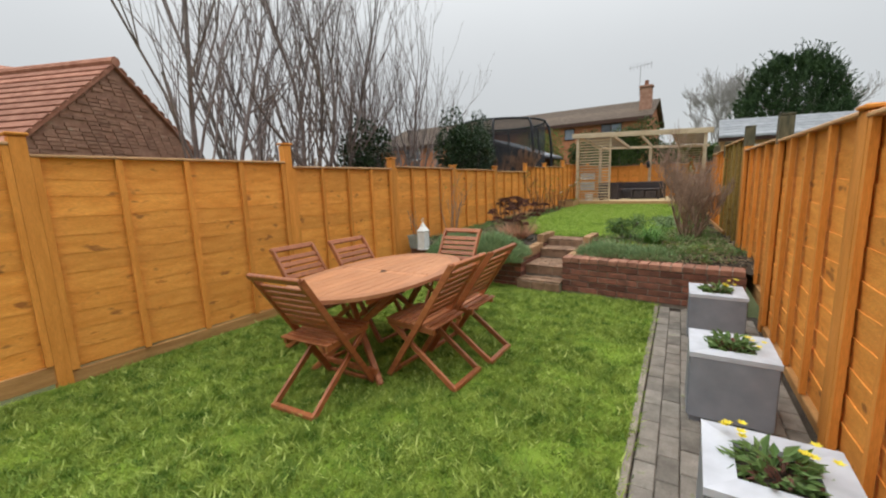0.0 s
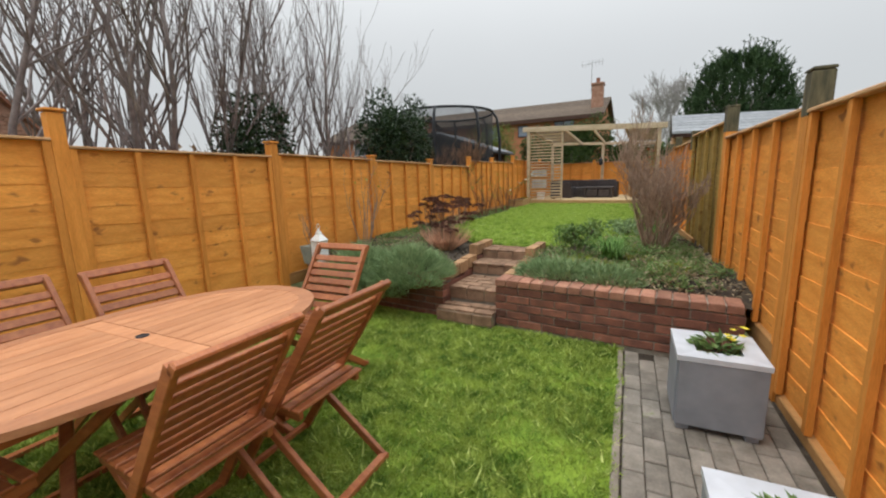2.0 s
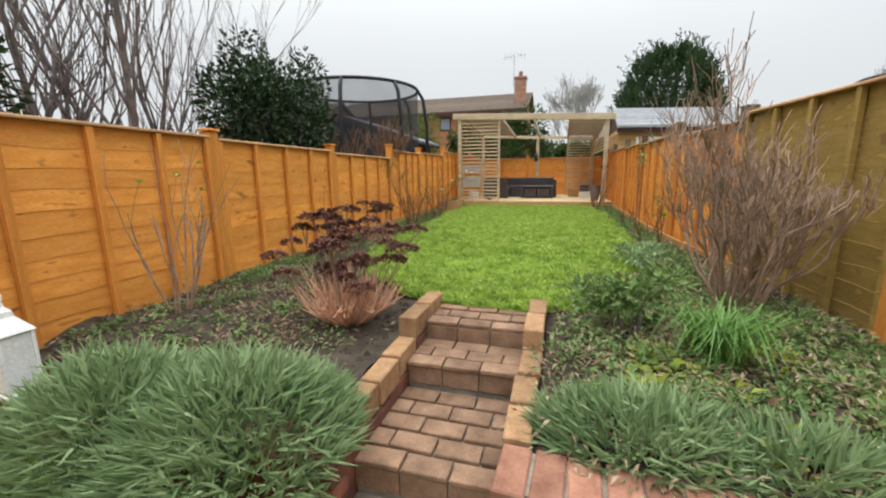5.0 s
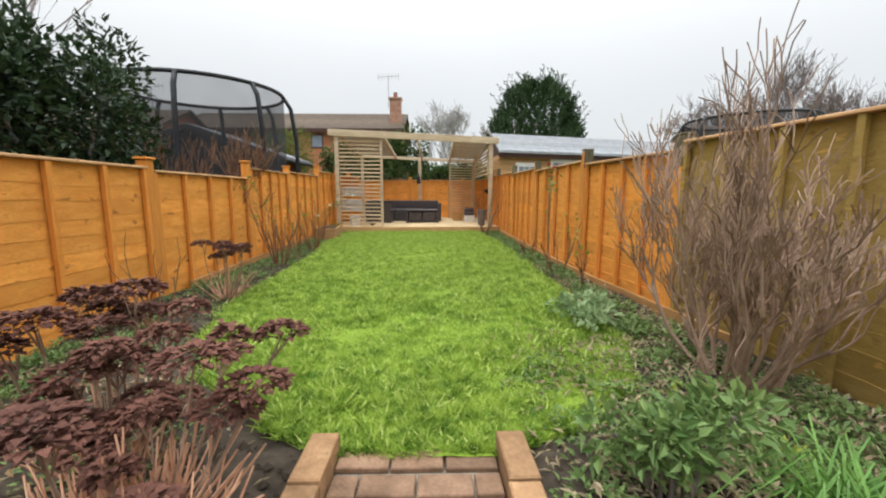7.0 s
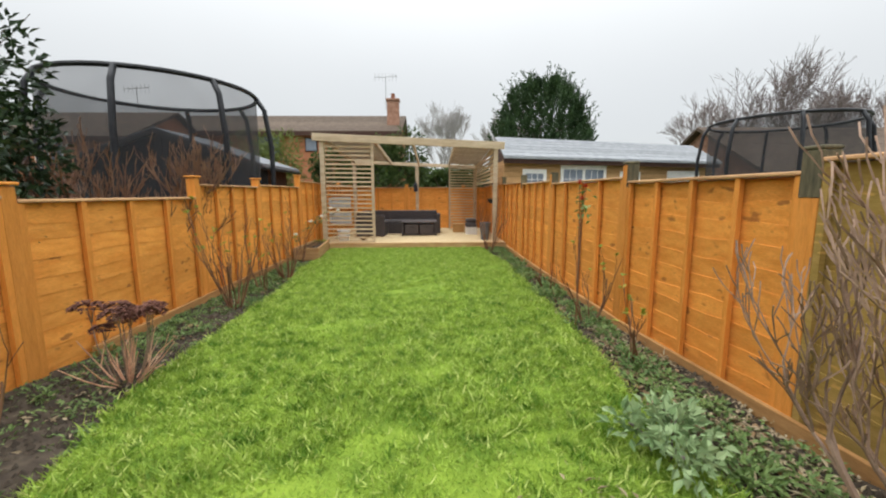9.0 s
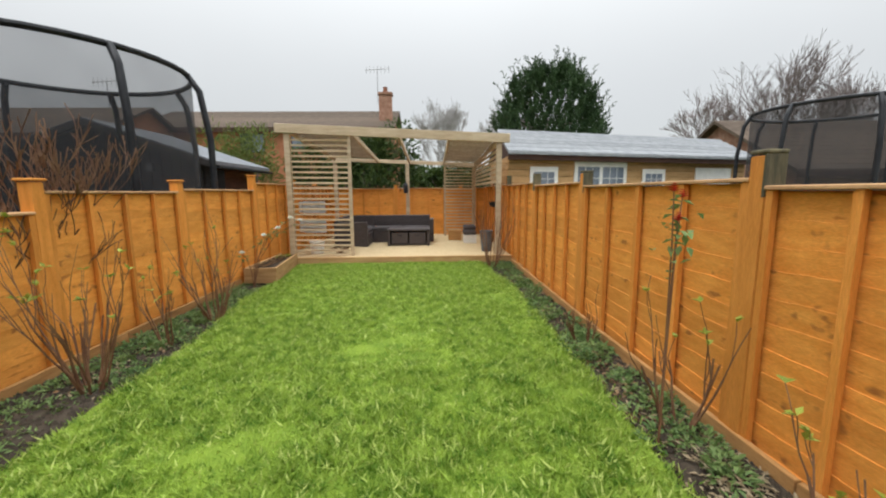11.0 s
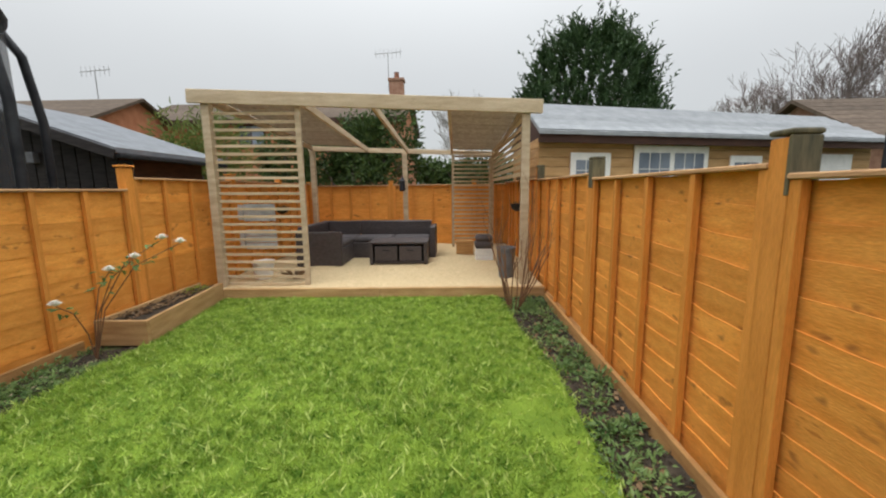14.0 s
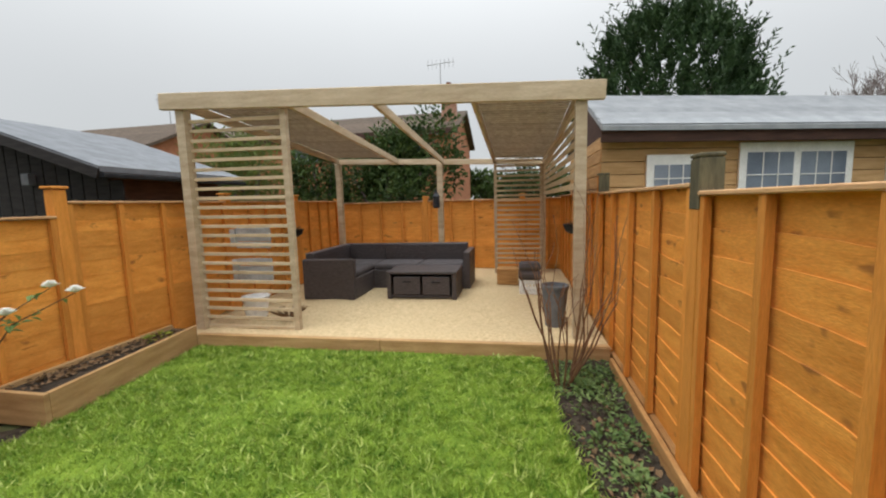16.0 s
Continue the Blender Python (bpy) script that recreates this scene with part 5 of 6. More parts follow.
# ---------------------------------------------------------------- neighbours' sheds, trampolines, houses, far trees
def shed_right():
    t = thing("garden_shed", "long timber-clad garden shed with grey felt roof and white windows", "shed", pose(0.9, 15.9, 0.24, 0, 0, 16.5))
    L, D, e, r = 7.4, 2.6, 2.42, 3.16
    part("wall", Soup().prism([(0.03, 0), (D, 0), (D, e - 0.01), (D / 2, r - 0.06), (0.03, e - 0.01)], 0.02, L - 0.02, None, "x"), BROWN_WOOD, t)
    for i in range(17):
        z = i * 0.15
        if z > e - 0.16:
            break
        part("cladding_board", Soup().box(0, L, 0.004 * (i % 2), 0.028, z, z + 0.143, None, 0.006), CLAD, t)
        part("cladding_board", Soup().box(-0.008, 0.018, 0.03, D, z, z + 0.143, None, 0.006), CLAD, t)
    part("fascia", Soup().box(-0.05, L + 0.15, -0.18, -0.14, e - 0.12, e + 0.03), BROWN_WOOD, t)
    part("roof", Soup().prism([(-0.22, e + 0.0), (-0.22, e + 0.05), (D / 2, r), (D + 0.22, e + 0.05), (D + 0.22, e), (D / 2, r - 0.05)], -0.05, L + 0.2, None, "x"), FELT_PALE, t)
    for i in range(6):
        u = i / 6
        y, z = -0.22 + u * (D / 2 + 0.22), e + 0.05 + u * (r - e - 0.05)
        part("felt_lap", Soup().beam((-0.052, y + 0.11, z + 0.072), (L + 0.202, y + 0.11, z + 0.072), 0.2, 0.012, (0, -0.5, 0.86)), FELT_PALE, t)
    for wx, w, z0, z1, cols in ((0.55, 0.74, 1.45, 2.17, 1), (1.74, 1.54, 1.25, 2.3, 2), (3.78, 0.74, 1.5, 2.15, 1)):
        win = part("window", Soup().box(wx, wx + w, -0.03, 0.02, z0, z1, None, 0.006), WHITE, t, "white-painted window frame")
        for c in range(cols):
            a, b = wx + 0.1 + c * (w - 0.1) / cols, wx + (c + 1) * (w - 0.1) / cols
            part("pane", Soup().box(a, b, -0.036, -0.031, z0 + 0.12, z1 - 0.12), GLASS, win)
            for k in (1, 2):
                xx = a + (b - a) * k / 3
                part("glazing_bar", Soup().box(xx - 0.006, xx + 0.006, -0.044, -0.037, z0 + 0.12, z1 - 0.12), WHITE, win)
            for k in (1, 2):
                zz = z0 + 0.12 + (z1 - z0 - 0.24) * k / 3
                part("glazing_bar", Soup().box(a, b, -0.0445, -0.0375, zz - 0.006, zz + 0.006), WHITE, win)
    door = part("door", Soup().box(5.56, 6.85, -0.03, 0.02, 0.0, 2.2, None, 0.006), WHITE, t, "white-painted door")
    part("door_handle", Soup().box(5.66, 5.69, -0.05, -0.031, 1.0, 1.14), METAL_BLACK, door)
    # the end walls run along the fence, askew to the front
    askew = Matrix(((1, 0.296, 0, 0), (0, 1, 0, 0), (0, 0, 1, 0), (0, 0, 0, 1)))
    for ob in t.children_recursive:
        ob.data.transform(askew)


shed_right()


def shed_left():
    t = thing("garden_shed", "black-stained timber shed with grey felt gable roof", "shed", pose(-7.6, 15.3, 0.3, 0, 0, 0))
    w, d, e, r = 2.2, 2.0, 2.2, 2.95
    part("wall", Soup().prism([(-w, 0), (w, 0), (w, e), (0, r), (-w, e)], 0, d, None, "y"), BLACK_WOOD, t)
    for i in range(22):
        x = -w + 0.1 + i * 0.21
        top = e + (r - e) * (1 - abs(x + 0.09) / w) - 0.1
        part("cladding_board", Soup().box(x, x + 0.19, -0.025, -0.003, 0, top, None, 0.004), BLACK_WOOD, t)
    part("side_cladding", Soup().box(w + 0.002, w + 0.02, 0, d, 0, e - 0.02), BROWN_WOOD, t)
    for sx in (-1, 1):
        k = (r - e) / w
        s = Soup().prism([(0, r + 0.02), (sx * (w + 0.3), e - 0.3 * k + 0.02), (sx * (w + 0.3), e - 0.3 * k + 0.09), (0, r + 0.09)], -0.3, d + 0.3, None, "y")
        part("roof", s, FELT, t)
        part("bargeboard", Soup().beam((0, -0.315, r - 0.01), (sx * (w + 0.3), -0.315, e - 0.3 * k - 0.01), 0.025, 0.13), BLACK_WOOD, t)
    part("gutter", Soup().beam((w + 0.33, -0.3, e - 0.13), (w + 0.33, d + 0.3, e - 0.13), 0.08, 0.06), METAL_BLACK, t)
    part("lamp", Soup().box(1.0, 1.12, -0.12, -0.03, 2.0, 2.16, None, 0.01), PLASTIC_GREY, t, "small grey outdoor lamp")


shed_left()


def trampoline(x, y, r, z0, mat_z, top, poles, seed, label, arch=0.5):
    t = thing("trampoline", label, "trampoline", pose(x, y, z0))
    n = 40
    ring = [(r * math.cos(6.283 * i / n), r * math.sin(6.283 * i / n), top) for i in range(n + 1)]
    part("top_rim", Soup().tube(ring, 0.036, 8), METAL_BLACK, t)
    ring2 = [(r * 0.97 * math.cos(6.283 * i / n), r * 0.97 * math.sin(6.283 * i / n), mat_z) for i in range(n + 1)]
    part("frame_ring", Soup().tube(ring2, 0.03, 6), METAL_BLACK, t)
    bed = Soup().lathe([(r * 0.95, mat_z - 0.02), (r * 0.95, mat_z)], (0, 0, 0), 40)
    part("jumping_mat", bed, BLACK_WOOD, t)
    for k in range(poles):
        a = 6.283 * (k + 0.35) / poles
        c, q = math.cos(a), math.sin(a)
        R1 = r + arch
        part("pole", Soup().tube([(R1 * 0.99 * c, R1 * 0.99 * q, 0), (R1 * c, R1 * q, mat_z), (R1 * c, R1 * q, top * 0.72), ((r + arch * 0.6) * c, (r + arch * 0.6) * q, top * 0.93), (r * c, r * q, top)], 0.042, 8), METAL_BLACK, t, smooth=True)
    net = Soup()
    for i in range(n):
        p, q = ring[i], ring[i + 1]
        k = len(net.v)
        net.v += [(p[0], p[1], mat_z), (q[0], q[1], mat_z), q, p]
        net.f.append((k, k + 1, k + 2, k + 3))
    part("safety_net", net.raw("safety_net", NET), NET, t, "black see-through safety net")
    return t


trampoline(-5.6, 12.25, 1.5, 0.4, 0.9, 3.05, 8, 1, "large round trampoline with black safety net and poles", 0.22)
trampoline(7.55, 15.0, 1.5, 0.4, 0.9, 3.05, 8, 2, "round trampoline with black net beyond the fence", 0.2)


def house(name, x0, x1, y0, y1, eave, ridge, z0, wall_m, roof_m, label, windows=(), overhang=0.35, chimney=None, axis="x", aerial=None):
    """Ridge along x: walls, pitched roof, windows on the front face y0."""
    t = thing(name, label, "house")
    ym = (y0 + y1) / 2
    part("wall", Soup().prism([(y0, z0), (y1, z0), (y1, eave), (ym, ridge), (y0, eave)], x0, x1, None, "x"), wall_m, t)
    k = (ridge - eave) / (ym - y0)
    for sy in (-1, 1):
        ye = y0 - overhang if sy < 0 else y1 + overhang
        ze = eave - overhang * k
        s = Soup().prism([(ym, ridge + 0.03), (ye, ze + 0.03), (ye, ze + 0.15), (ym, ridge + 0.15)], x0 - overhang, x1 + overhang, None, "x")
        rf = part("roof", s, roof_m, t)
        rows = 12
        for i in range(rows):
            u = (i + 0.02) / rows
            yy, zz = ye + (ym - ye) * u, ze + 0.15 + (ridge - ze) * u
            y2, z2 = ye + (ym - ye) * (u + 1 / rows), ze + 0.15 + (ridge - ze) * (u + 1 / rows)
            part("tile_course", Soup().beam((x0 - overhang, (yy + y2) / 2, (zz + z2) / 2 + 0.012), (x1 + overhang, (yy + y2) / 2, (zz + z2) / 2 + 0.012), math.hypot(y2 - yy, z2 - zz) * 0.96, 0.03, (0, sy * (ridge - ze), abs(ym - ye))), roof_m, rf)
    part("fascia", Soup().box(x0 - overhang, x1 + overhang, y0 - overhang - 0.03, y0 - overhang, eave - overhang * k - 0.12, eave - overhang * k + 0.12), BROWN_WOOD, t)
    for wx, w, wz, h in windows:
        win = part("window", Soup().box(wx, wx + w, y0 - 0.05, y0 + 0.05, wz, wz + h, None, 0.01), WHITE if name != "far_house" else BROWN_WOOD, t)
        n = max(1, round(w / 0.6))
        for c in range(n):
            part("pane", Soup().box(wx + 0.06 + c * (w - 0.06) / n, wx + (c + 1) * (w - 0.06) / n, y0 - 0.06, y0 - 0.051, wz + 0.07, wz + h - 0.07), DARK_GLASS if c != n // 2 else GLASS, win)
    if chimney:
        cx, cy, top = chimney
        ch = part("chimney", Soup().box(cx - 0.4, cx + 0.4, cy - 0.3, cy + 0.3, eave, top, None, 0.02), OLD_BRICK, t)
        part("chimney_cap", Soup().box(cx - 0.46, cx + 0.46, cy - 0.36, cy + 0.36, top, top + 0.16, None, 0.02), OLD_BRICK, ch)
        part("chimney_pot", Soup().lathe([(0.16, 0), (0.13, 0.3), (0.15, 0.36)], (cx, cy, top + 0.16), 12), RED_TILE, ch)
    if aerial:
        ax, ay, az, h = aerial
        ae = part("aerial", Soup().tube([(ax, ay, az), (ax, ay, az + h)], 0.025, 5), ALU, t, "thin television aerial")
        part("aerial_boom", Soup().tube([(ax - 0.8, ay, az + h), (ax + 0.8, ay, az + h + 0.1)], 0.02, 5), ALU, ae)
        for i in range(7):
            part("aerial_rod", Soup().tube([(ax - 0.7 + i * 0.24, ay, az + h - 0.22), (ax - 0.7 + i * 0.24, ay, az + h + 0.28)], 0.012, 4), ALU, ae)
    return t


house("far_house", -18.5, -3.4, 32, 40, 5.75, 7.35, 0.0, HOUSE_BRICK, TILE, "brick house with a brown tiled roof, chimney and aerial",
      [(-6.6, 1.5, 4.3, 1.2), (-12.5, 1.5, 4.3, 1.2), (-9.4, 0.8, 4.5, 0.9)], chimney=(-3.75, 33.5, 8.0), aerial=(-4.3, 34, 7.6, 2.1))
house("brick_house", -24, -16.5, 26, 34, 4.6, 6.4, 0.0, HOUSE_BRICK, TILE, "red brick house with a tiled roof", [(-21, 1.4, 3.4, 1.1)], aerial=(-18.5, 30, 6.3, 1.6))
house("neighbour_house", 12.8, 26, 21.5, 30, 2.6, 4.9, 0.2, OLD_BRICK, TILE, "low house with a dark tiled roof beyond the fence", [])


def outbuilding():
    t = thing("brick_outbuilding", "old brick outbuilding with a clay-tiled gable roof", "outbuilding", pose(-9.7, 2.35, -0.1, 0, 0, 24))
    w, d, e, r = 2.1, 6.0, 2.3, 4.15
    part("wall", Soup().prism([(-w, 0), (w, 0), (w, e), (0, r), (-w, e)], -d, 0, None, "x"), OLD_BRICK, t)
    k = (r - e) / w
    for sy in (-1, 1):
        rf = part("roof", Soup().prism([(0, r + 0.02), (sy * (w + 0.2), e - 0.2 * k + 0.02), (sy * (w + 0.2), e - 0.2 * k + 0.1), (0, r + 0.1)], -d - 0.1, 0.08, None, "x"), RED_TILE, t)
        for i in range(14):
            u = i / 14
            a = Vector((0.1, sy * (w + 0.2) * (1 - u), e - 0.2 * k + 0.12 + (r - e + 0.2 * k) * u))
            part("tile_course", Soup().beam((-d - 0.1, a.y, a.z), (0.1, a.y, a.z), 0.15, 0.03, (0, sy * k, 1)), RED_TILE, rf)
    part("ridge_tile", Soup().tube([(-d - 0.1, 0, r + 0.12), (0.1, 0, r + 0.12)], 0.1, 8), RED_TILE, t)
    # bricks of the gable end
    rng = random.Random(3)
    me = Soup().box(0, 0.02, -0.105, 0.105, 0, 0.062, None, 0.004).mesh("brick", OLD_BRICK)
    n = 0
    for row in range(28, 53):
        z = row * 0.075
        half = w if z < e else w * (r - z) / (r - e) - 0.12
        y = -half + (0.11 if row % 2 else 0.0)
        while y + 0.2 < half and n < 290:
            if rng.random() < 0.8:
                part("brick", me, OLD_BRICK, t, m=Matrix.Translation((0.001, y + 0.1, z)))
                n += 1
            y += 0.226
    return t


outbuilding()
far_roof = house("tiled_house", -8, 3, 0, 7, 3.4, 5.7, 0.0, OLD_BRICK, RED_TILE, "house with a clay-tiled roof beyond the gardens", [])
far_roof.matrix_basis = pose(-16.2, -0.6, 0, 0, 0, 82)

# far trees
def laurel_tree(x, y, z, rad, low, top, seed):
    """A dense dome of upright leaves with shoots that stand out of it."""
    rng = random.Random(seed)
    t = thing("evergreen_tree", "dense dark evergreen tree behind the sheds", "tree", pose(x, y, z))
    part("trunk", Soup().tube([(0, 0, 0), (0.05, 0, low * 0.6), (0, 0.03, top * 0.75)], [0.16, 0.13, 0.05], 8), BARK_DARK, t)

    def reach(h, a):
        """The crown's half-width at a height, uneven round it."""
        u = (h - low) / (top - low)
        dome = math.sqrt(max(0.0, 1 - max(0.0, (u - 0.32) / 0.68) ** 2.1)) * min(1.0, 0.72 + u)
        return rad * dome * (1 + 0.3 * noise.noise((2.6 * math.cos(a), 2.6 * math.sin(a), h * 1.6)))
    limb, lf = Soup(), Soup()
    for k in range(26):
        a, h = rng.uniform(0, 6.283), rng.uniform(low, top * 0.85)
        q = reach(h, a) * 0.85
        limb.tube([(0, 0, max(0.3, h - 1.2)), (q * 0.5 * math.cos(a), q * 0.5 * math.sin(a), h - 0.4), (q * math.cos(a), q * math.sin(a), h)], [0.05, 0.035, 0.01], 5)
    part("limb_frame", limb, BARK_DARK, t)
    for _ in range(1500):
        a, h = rng.uniform(0, 6.283), low + (top - low) * rng.random() ** 0.9
        q = reach(h, a) * (0.55 + 0.45 * rng.random() ** 0.5)
        p = Vector((q * math.cos(a), q * math.sin(a), h))
        d = Vector((0.5 * math.cos(a) + rng.gauss(0, 0.2), 0.5 * math.sin(a) + rng.gauss(0, 0.2), 1)).normalized()
        n = rng.uniform(0.25, 0.55) if rng.random() < 0.85 else rng.uniform(0.7, 1.0)
        for k in range(18):
            b = rng.uniform(0, 6.283)
            lf.leaf(p + d * n * k / 18, d * 0.9 + Vector((math.cos(b), math.sin(b), rng.uniform(-0.2, 0.3))) * 0.7, (rng.gauss(0, 1), rng.gauss(0, 1), 1), rng.uniform(0.1, 0.17), rng.uniform(0.035, 0.055))
    part("foliage", lf.raw("foliage", CONIFER), CONIFER, t)


laurel_tree(3.2, 21.0, 0.2, 1.68, 2.2, 5.55, 67)
# the two farthest trees, with haze painted into their bark colour
for i, (x, y, h) in enumerate(((2.3, 82, 21), (11.5, 95, 20))):
    bare_tree("bare_tree", x, y, 0, h, 62 + i, "distant bare rounded winter tree", HAZY_BARK, stems=1, r=0.32, depth=6, spread=0.5, up=0.16, min_r=0.028, length=0.4, bole=0.5, lean=0.04, splits=(3, 4))
for i, (x, y, h) in enumerate(((42, 68, 17), (48, 66, 18), (54, 64, 17), (60, 62, 18))):
    bare_tree("bare_tree", x, y, 0, h, 70 + i, "broad bare winter tree beyond the gardens", BARK_DARK, stems=1, r=0.36, depth=6, spread=0.55, up=0.1, min_r=0.022, length=0.44, lean=0.05, bole=0.5, splits=(3, 4))
leafy_bush("climbing_shrub", -3.0, 19.8, 0.3, 1.9, 0.6, 3.5, 11000, 0.12, 64, CLIMBER, "leafy dark green shrub growing behind the pergola", lobes=18, fill=(0.25, 0.4))
leafy_bush("bamboo", -6.7, 19.8, 0.3, 1.4, 0.9, 3.5, 3600, 0.22, 65, LIME_DARK, "feathery yellow-green bamboo behind the shed", lobes=11, wide=0.16)
leafy_bush("climbing_shrub", -4.5, 19.5, 0.3, 0.95, 0.5, 3.2, 5200, 0.12, 68, CLIMBER, "leafy dark green shrub growing behind the pergola", lobes=12, fill=(0.25, 0.4))
leafy_bush("garden_hedge", 0.5, 42.0, 0.0, 8.0, 1.5, 4.4, 6000, 0.42, 69, CLIMBER, "distant dark green hedge beyond the gardens", lobes=40, low=0.3, fill=(0.12, 0.24))
leafy_bush("conifer", 0.0, 20.6, 0.3, 0.7, 0.6, 2.3, 1500, 0.16, 66, CONIFER, "small dark conifer behind the back fence", lobes=7, wide=0.3)

# ---------------------------------------------------------------- small things
lan = thing("lantern", "white metal garden lantern standing on the wall", "lantern", pose(-3.06, 3.95, 0.422) @ Matrix.Diagonal((0.82, 0.82, 1.0, 1)))
part("base", Soup().box(-0.09, 0.09, -0.09, 0.09, 0, 0.02, None, 0.005), WHITE, lan)
for sx in (-1, 1):
    for sy in (-1, 1):
        part("upright", Soup().box(sx * 0.075 - 0.009, sx * 0.075 + 0.009, sy * 0.075 - 0.009, sy * 0.075 + 0.009, 0.02, 0.3), WHITE, lan)
for a in range(4):
    pn = part("panel", Soup().box(-0.066, 0.066, -0.075, -0.071, 0.021, 0.29), WHITE, lan, m=pose(0, 0, 0, 0, 0, 90 * a))
part("roof", Soup().lathe([(0.13, 0), (0.12, 0.012), (0.05, 0.075), (0.045, 0.1), (0.02, 0.12), (0.012, 0.15)], (0, 0, 0.3), 4), WHITE, lan, m=pose(0, 0, 0, 0, 0, 45))
part("ring", Soup().tube([(0.03 * math.cos(a / 2), 0, 0.47 + 0.03 * math.sin(a / 2)) for a in range(13)], 0.004, 5), WHITE, lan)
pot = thing("plant_pot", "sage green square pot on the wall", "plant pot", pose(-3.26, 4.0, 0.422))
part("body", Soup().lathe([(0.09, 0), (0.125, 0.2), (0.13, 0.2), (0.13, 0.22), (0.11, 0.22), (0.105, 0.19)], (0, 0, 0), 4), SAGE, pot, m=pose(0, 0, 0, 0, 0, 45))
part("soil", Soup().box(-0.07, 0.07, -0.07, 0.07, 0.15, 0.19), SOIL, pot)
sp = Soup()
rng = random.Random(2)
for k in range(3):
    grow(sp, (0, 0, 0.18), (rng.gauss(0, 0.3), rng.gauss(0, 0.3), 1), 0.22, 0.005, 2, rng, 0.4)
part("twig", sp.raw("twig", TWIG), TWIG, pot)

# raised timber box of soil
rb = thing("raised_bed", "low raised timber bed filled with dark soil", "raised bed")
X0, XA, XB, YA, YB, ZT = -3.74, -3.24, -3.42, 12.95, 14.44, 0.7
part("front_board", Soup().beam((X0, YA, (UP + ZT) / 2 - 0.035), (XA, YA, (UP + ZT) / 2 - 0.035), 0.035, ZT - UP + 0.07), SLEEPER, rb)
part("side_board", Soup().beam((XA - 0.018, YA + 0.019, (UP + ZT) / 2 - 0.035), (XB - 0.018, YB, (UP + ZT) / 2 - 0.035), 0.035, ZT - UP + 0.07), SLEEPER, rb)
part("side_board", Soup().beam((X0 + 0.018, YA + 0.019, (UP + ZT) / 2 - 0.035), (X0 + 0.018, YB, (UP + ZT) / 2 - 0.035), 0.035, ZT - UP + 0.07), SLEEPER, rb)
so = Soup()
so.prism([(X0 + 0.036, YA + 0.02), (XA - 0.037, YA + 0.02), (XB - 0.037, YB), (X0 + 0.036, YB)], UP, ZT - 0.04)
part("soil", so, SOIL, rb, "dark crumbly soil")
lt = Soup()
for _ in range(220):
    p = (rng.uniform(X0 + 0.06, XB - 0.06), rng.uniform(YA + 0.05, YB - 0.05), ZT - 0.035 + rng.uniform(0, 0.02))
    lt.leaf(p, (rng.gauss(0, 1), rng.gauss(0, 1), 0.2), (rng.gauss(0, 0.4), rng.gauss(0, 0.4), 1), 0.05, 0.035)
part("dead_leaves", lt.raw("dead_leaves", DEAD_LEAF), DEAD_LEAF, rb, "brown fallen leaves")
fl = Soup()
clump(fl, (X0 + 0.2, 14.1, ZT - 0.04), 0.12, 0.08, 60, 0.05, rng)
part("seedlings", fl.raw("seedlings", LIME), LIME, rb, "yellow-green seedlings")

# things on the terrace
bx = thing("storage_crate", "white lattice plastic crate on the gravel", "crate", pose(0.11, 16.73, DECK) @ Matrix.Diagonal((0.76, 0.76, 0.78, 1)))
for a in range(4):
    for i in range(6):
        part("crate_bar", Soup().box(-0.19 + i * 0.066, -0.15 + i * 0.066, -0.2, -0.188, 0, 0.26), WHITE, bx, m=pose(0, 0, 0, 0, 0, 90 * a))
    for z in (0.0, 0.11, 0.22):
        part("crate_rail", Soup().box(-0.2, 0.19, -0.206, -0.2005, z, z + 0.04), WHITE, bx, m=pose(0, 0, 0, 0, 0, 90 * a))
part("base", Soup().box(-0.18, 0.18, -0.18, 0.18, 0.001, 0.02), WHITE, bx)
cu = thing("folded_cushion", "dark grey folded cushion on the white crate", "cushion", pose(0.1, 16.73, DECK + 0.206) @ Matrix.Diagonal((0.8, 0.8, 1.4, 1)))
part("pad", Soup().box(-0.2, 0.2, -0.2, 0.2, 0, 0.09, None, 0.03), CUSHION, cu)
part("pad", Soup().box(-0.19, 0.19, -0.19, 0.19, 0.092, 0.17, None, 0.03), CUSHION, cu)
wb = thing("wooden_box", "greenish weathered wooden box against the screen", "box", pose(-0.23, 17.37, DECK) @ Matrix.Diagonal((0.86, 0.86, 0.76, 1)))
part("body", Soup().box(-0.19, 0.19, -0.17, 0.17, 0, 0.34, None, 0.006), GRAVELBOARD, wb)
for i in range(3):
    part("plank", Soup().box(-0.192, 0.192, -0.178, -0.171, 0.01 + i * 0.11, 0.11 + i * 0.11, None, 0.003), GRAVELBOARD, wb)
gp = thing("plant_pot", "tall dark grey pot beside the pergola post", "plant pot", pose(0.31, 15.15, DECK) @ Matrix.Diagonal((0.8, 0.8, 1, 1)))
part("body", Soup().lathe([(0.12, 0), (0.17, 0.42), (0.18, 0.42), (0.18, 0.45), (0.15, 0.45), (0.145, 0.4)], (0, 0, 0), 22), PLASTIC_GREY, gp, smooth=False)


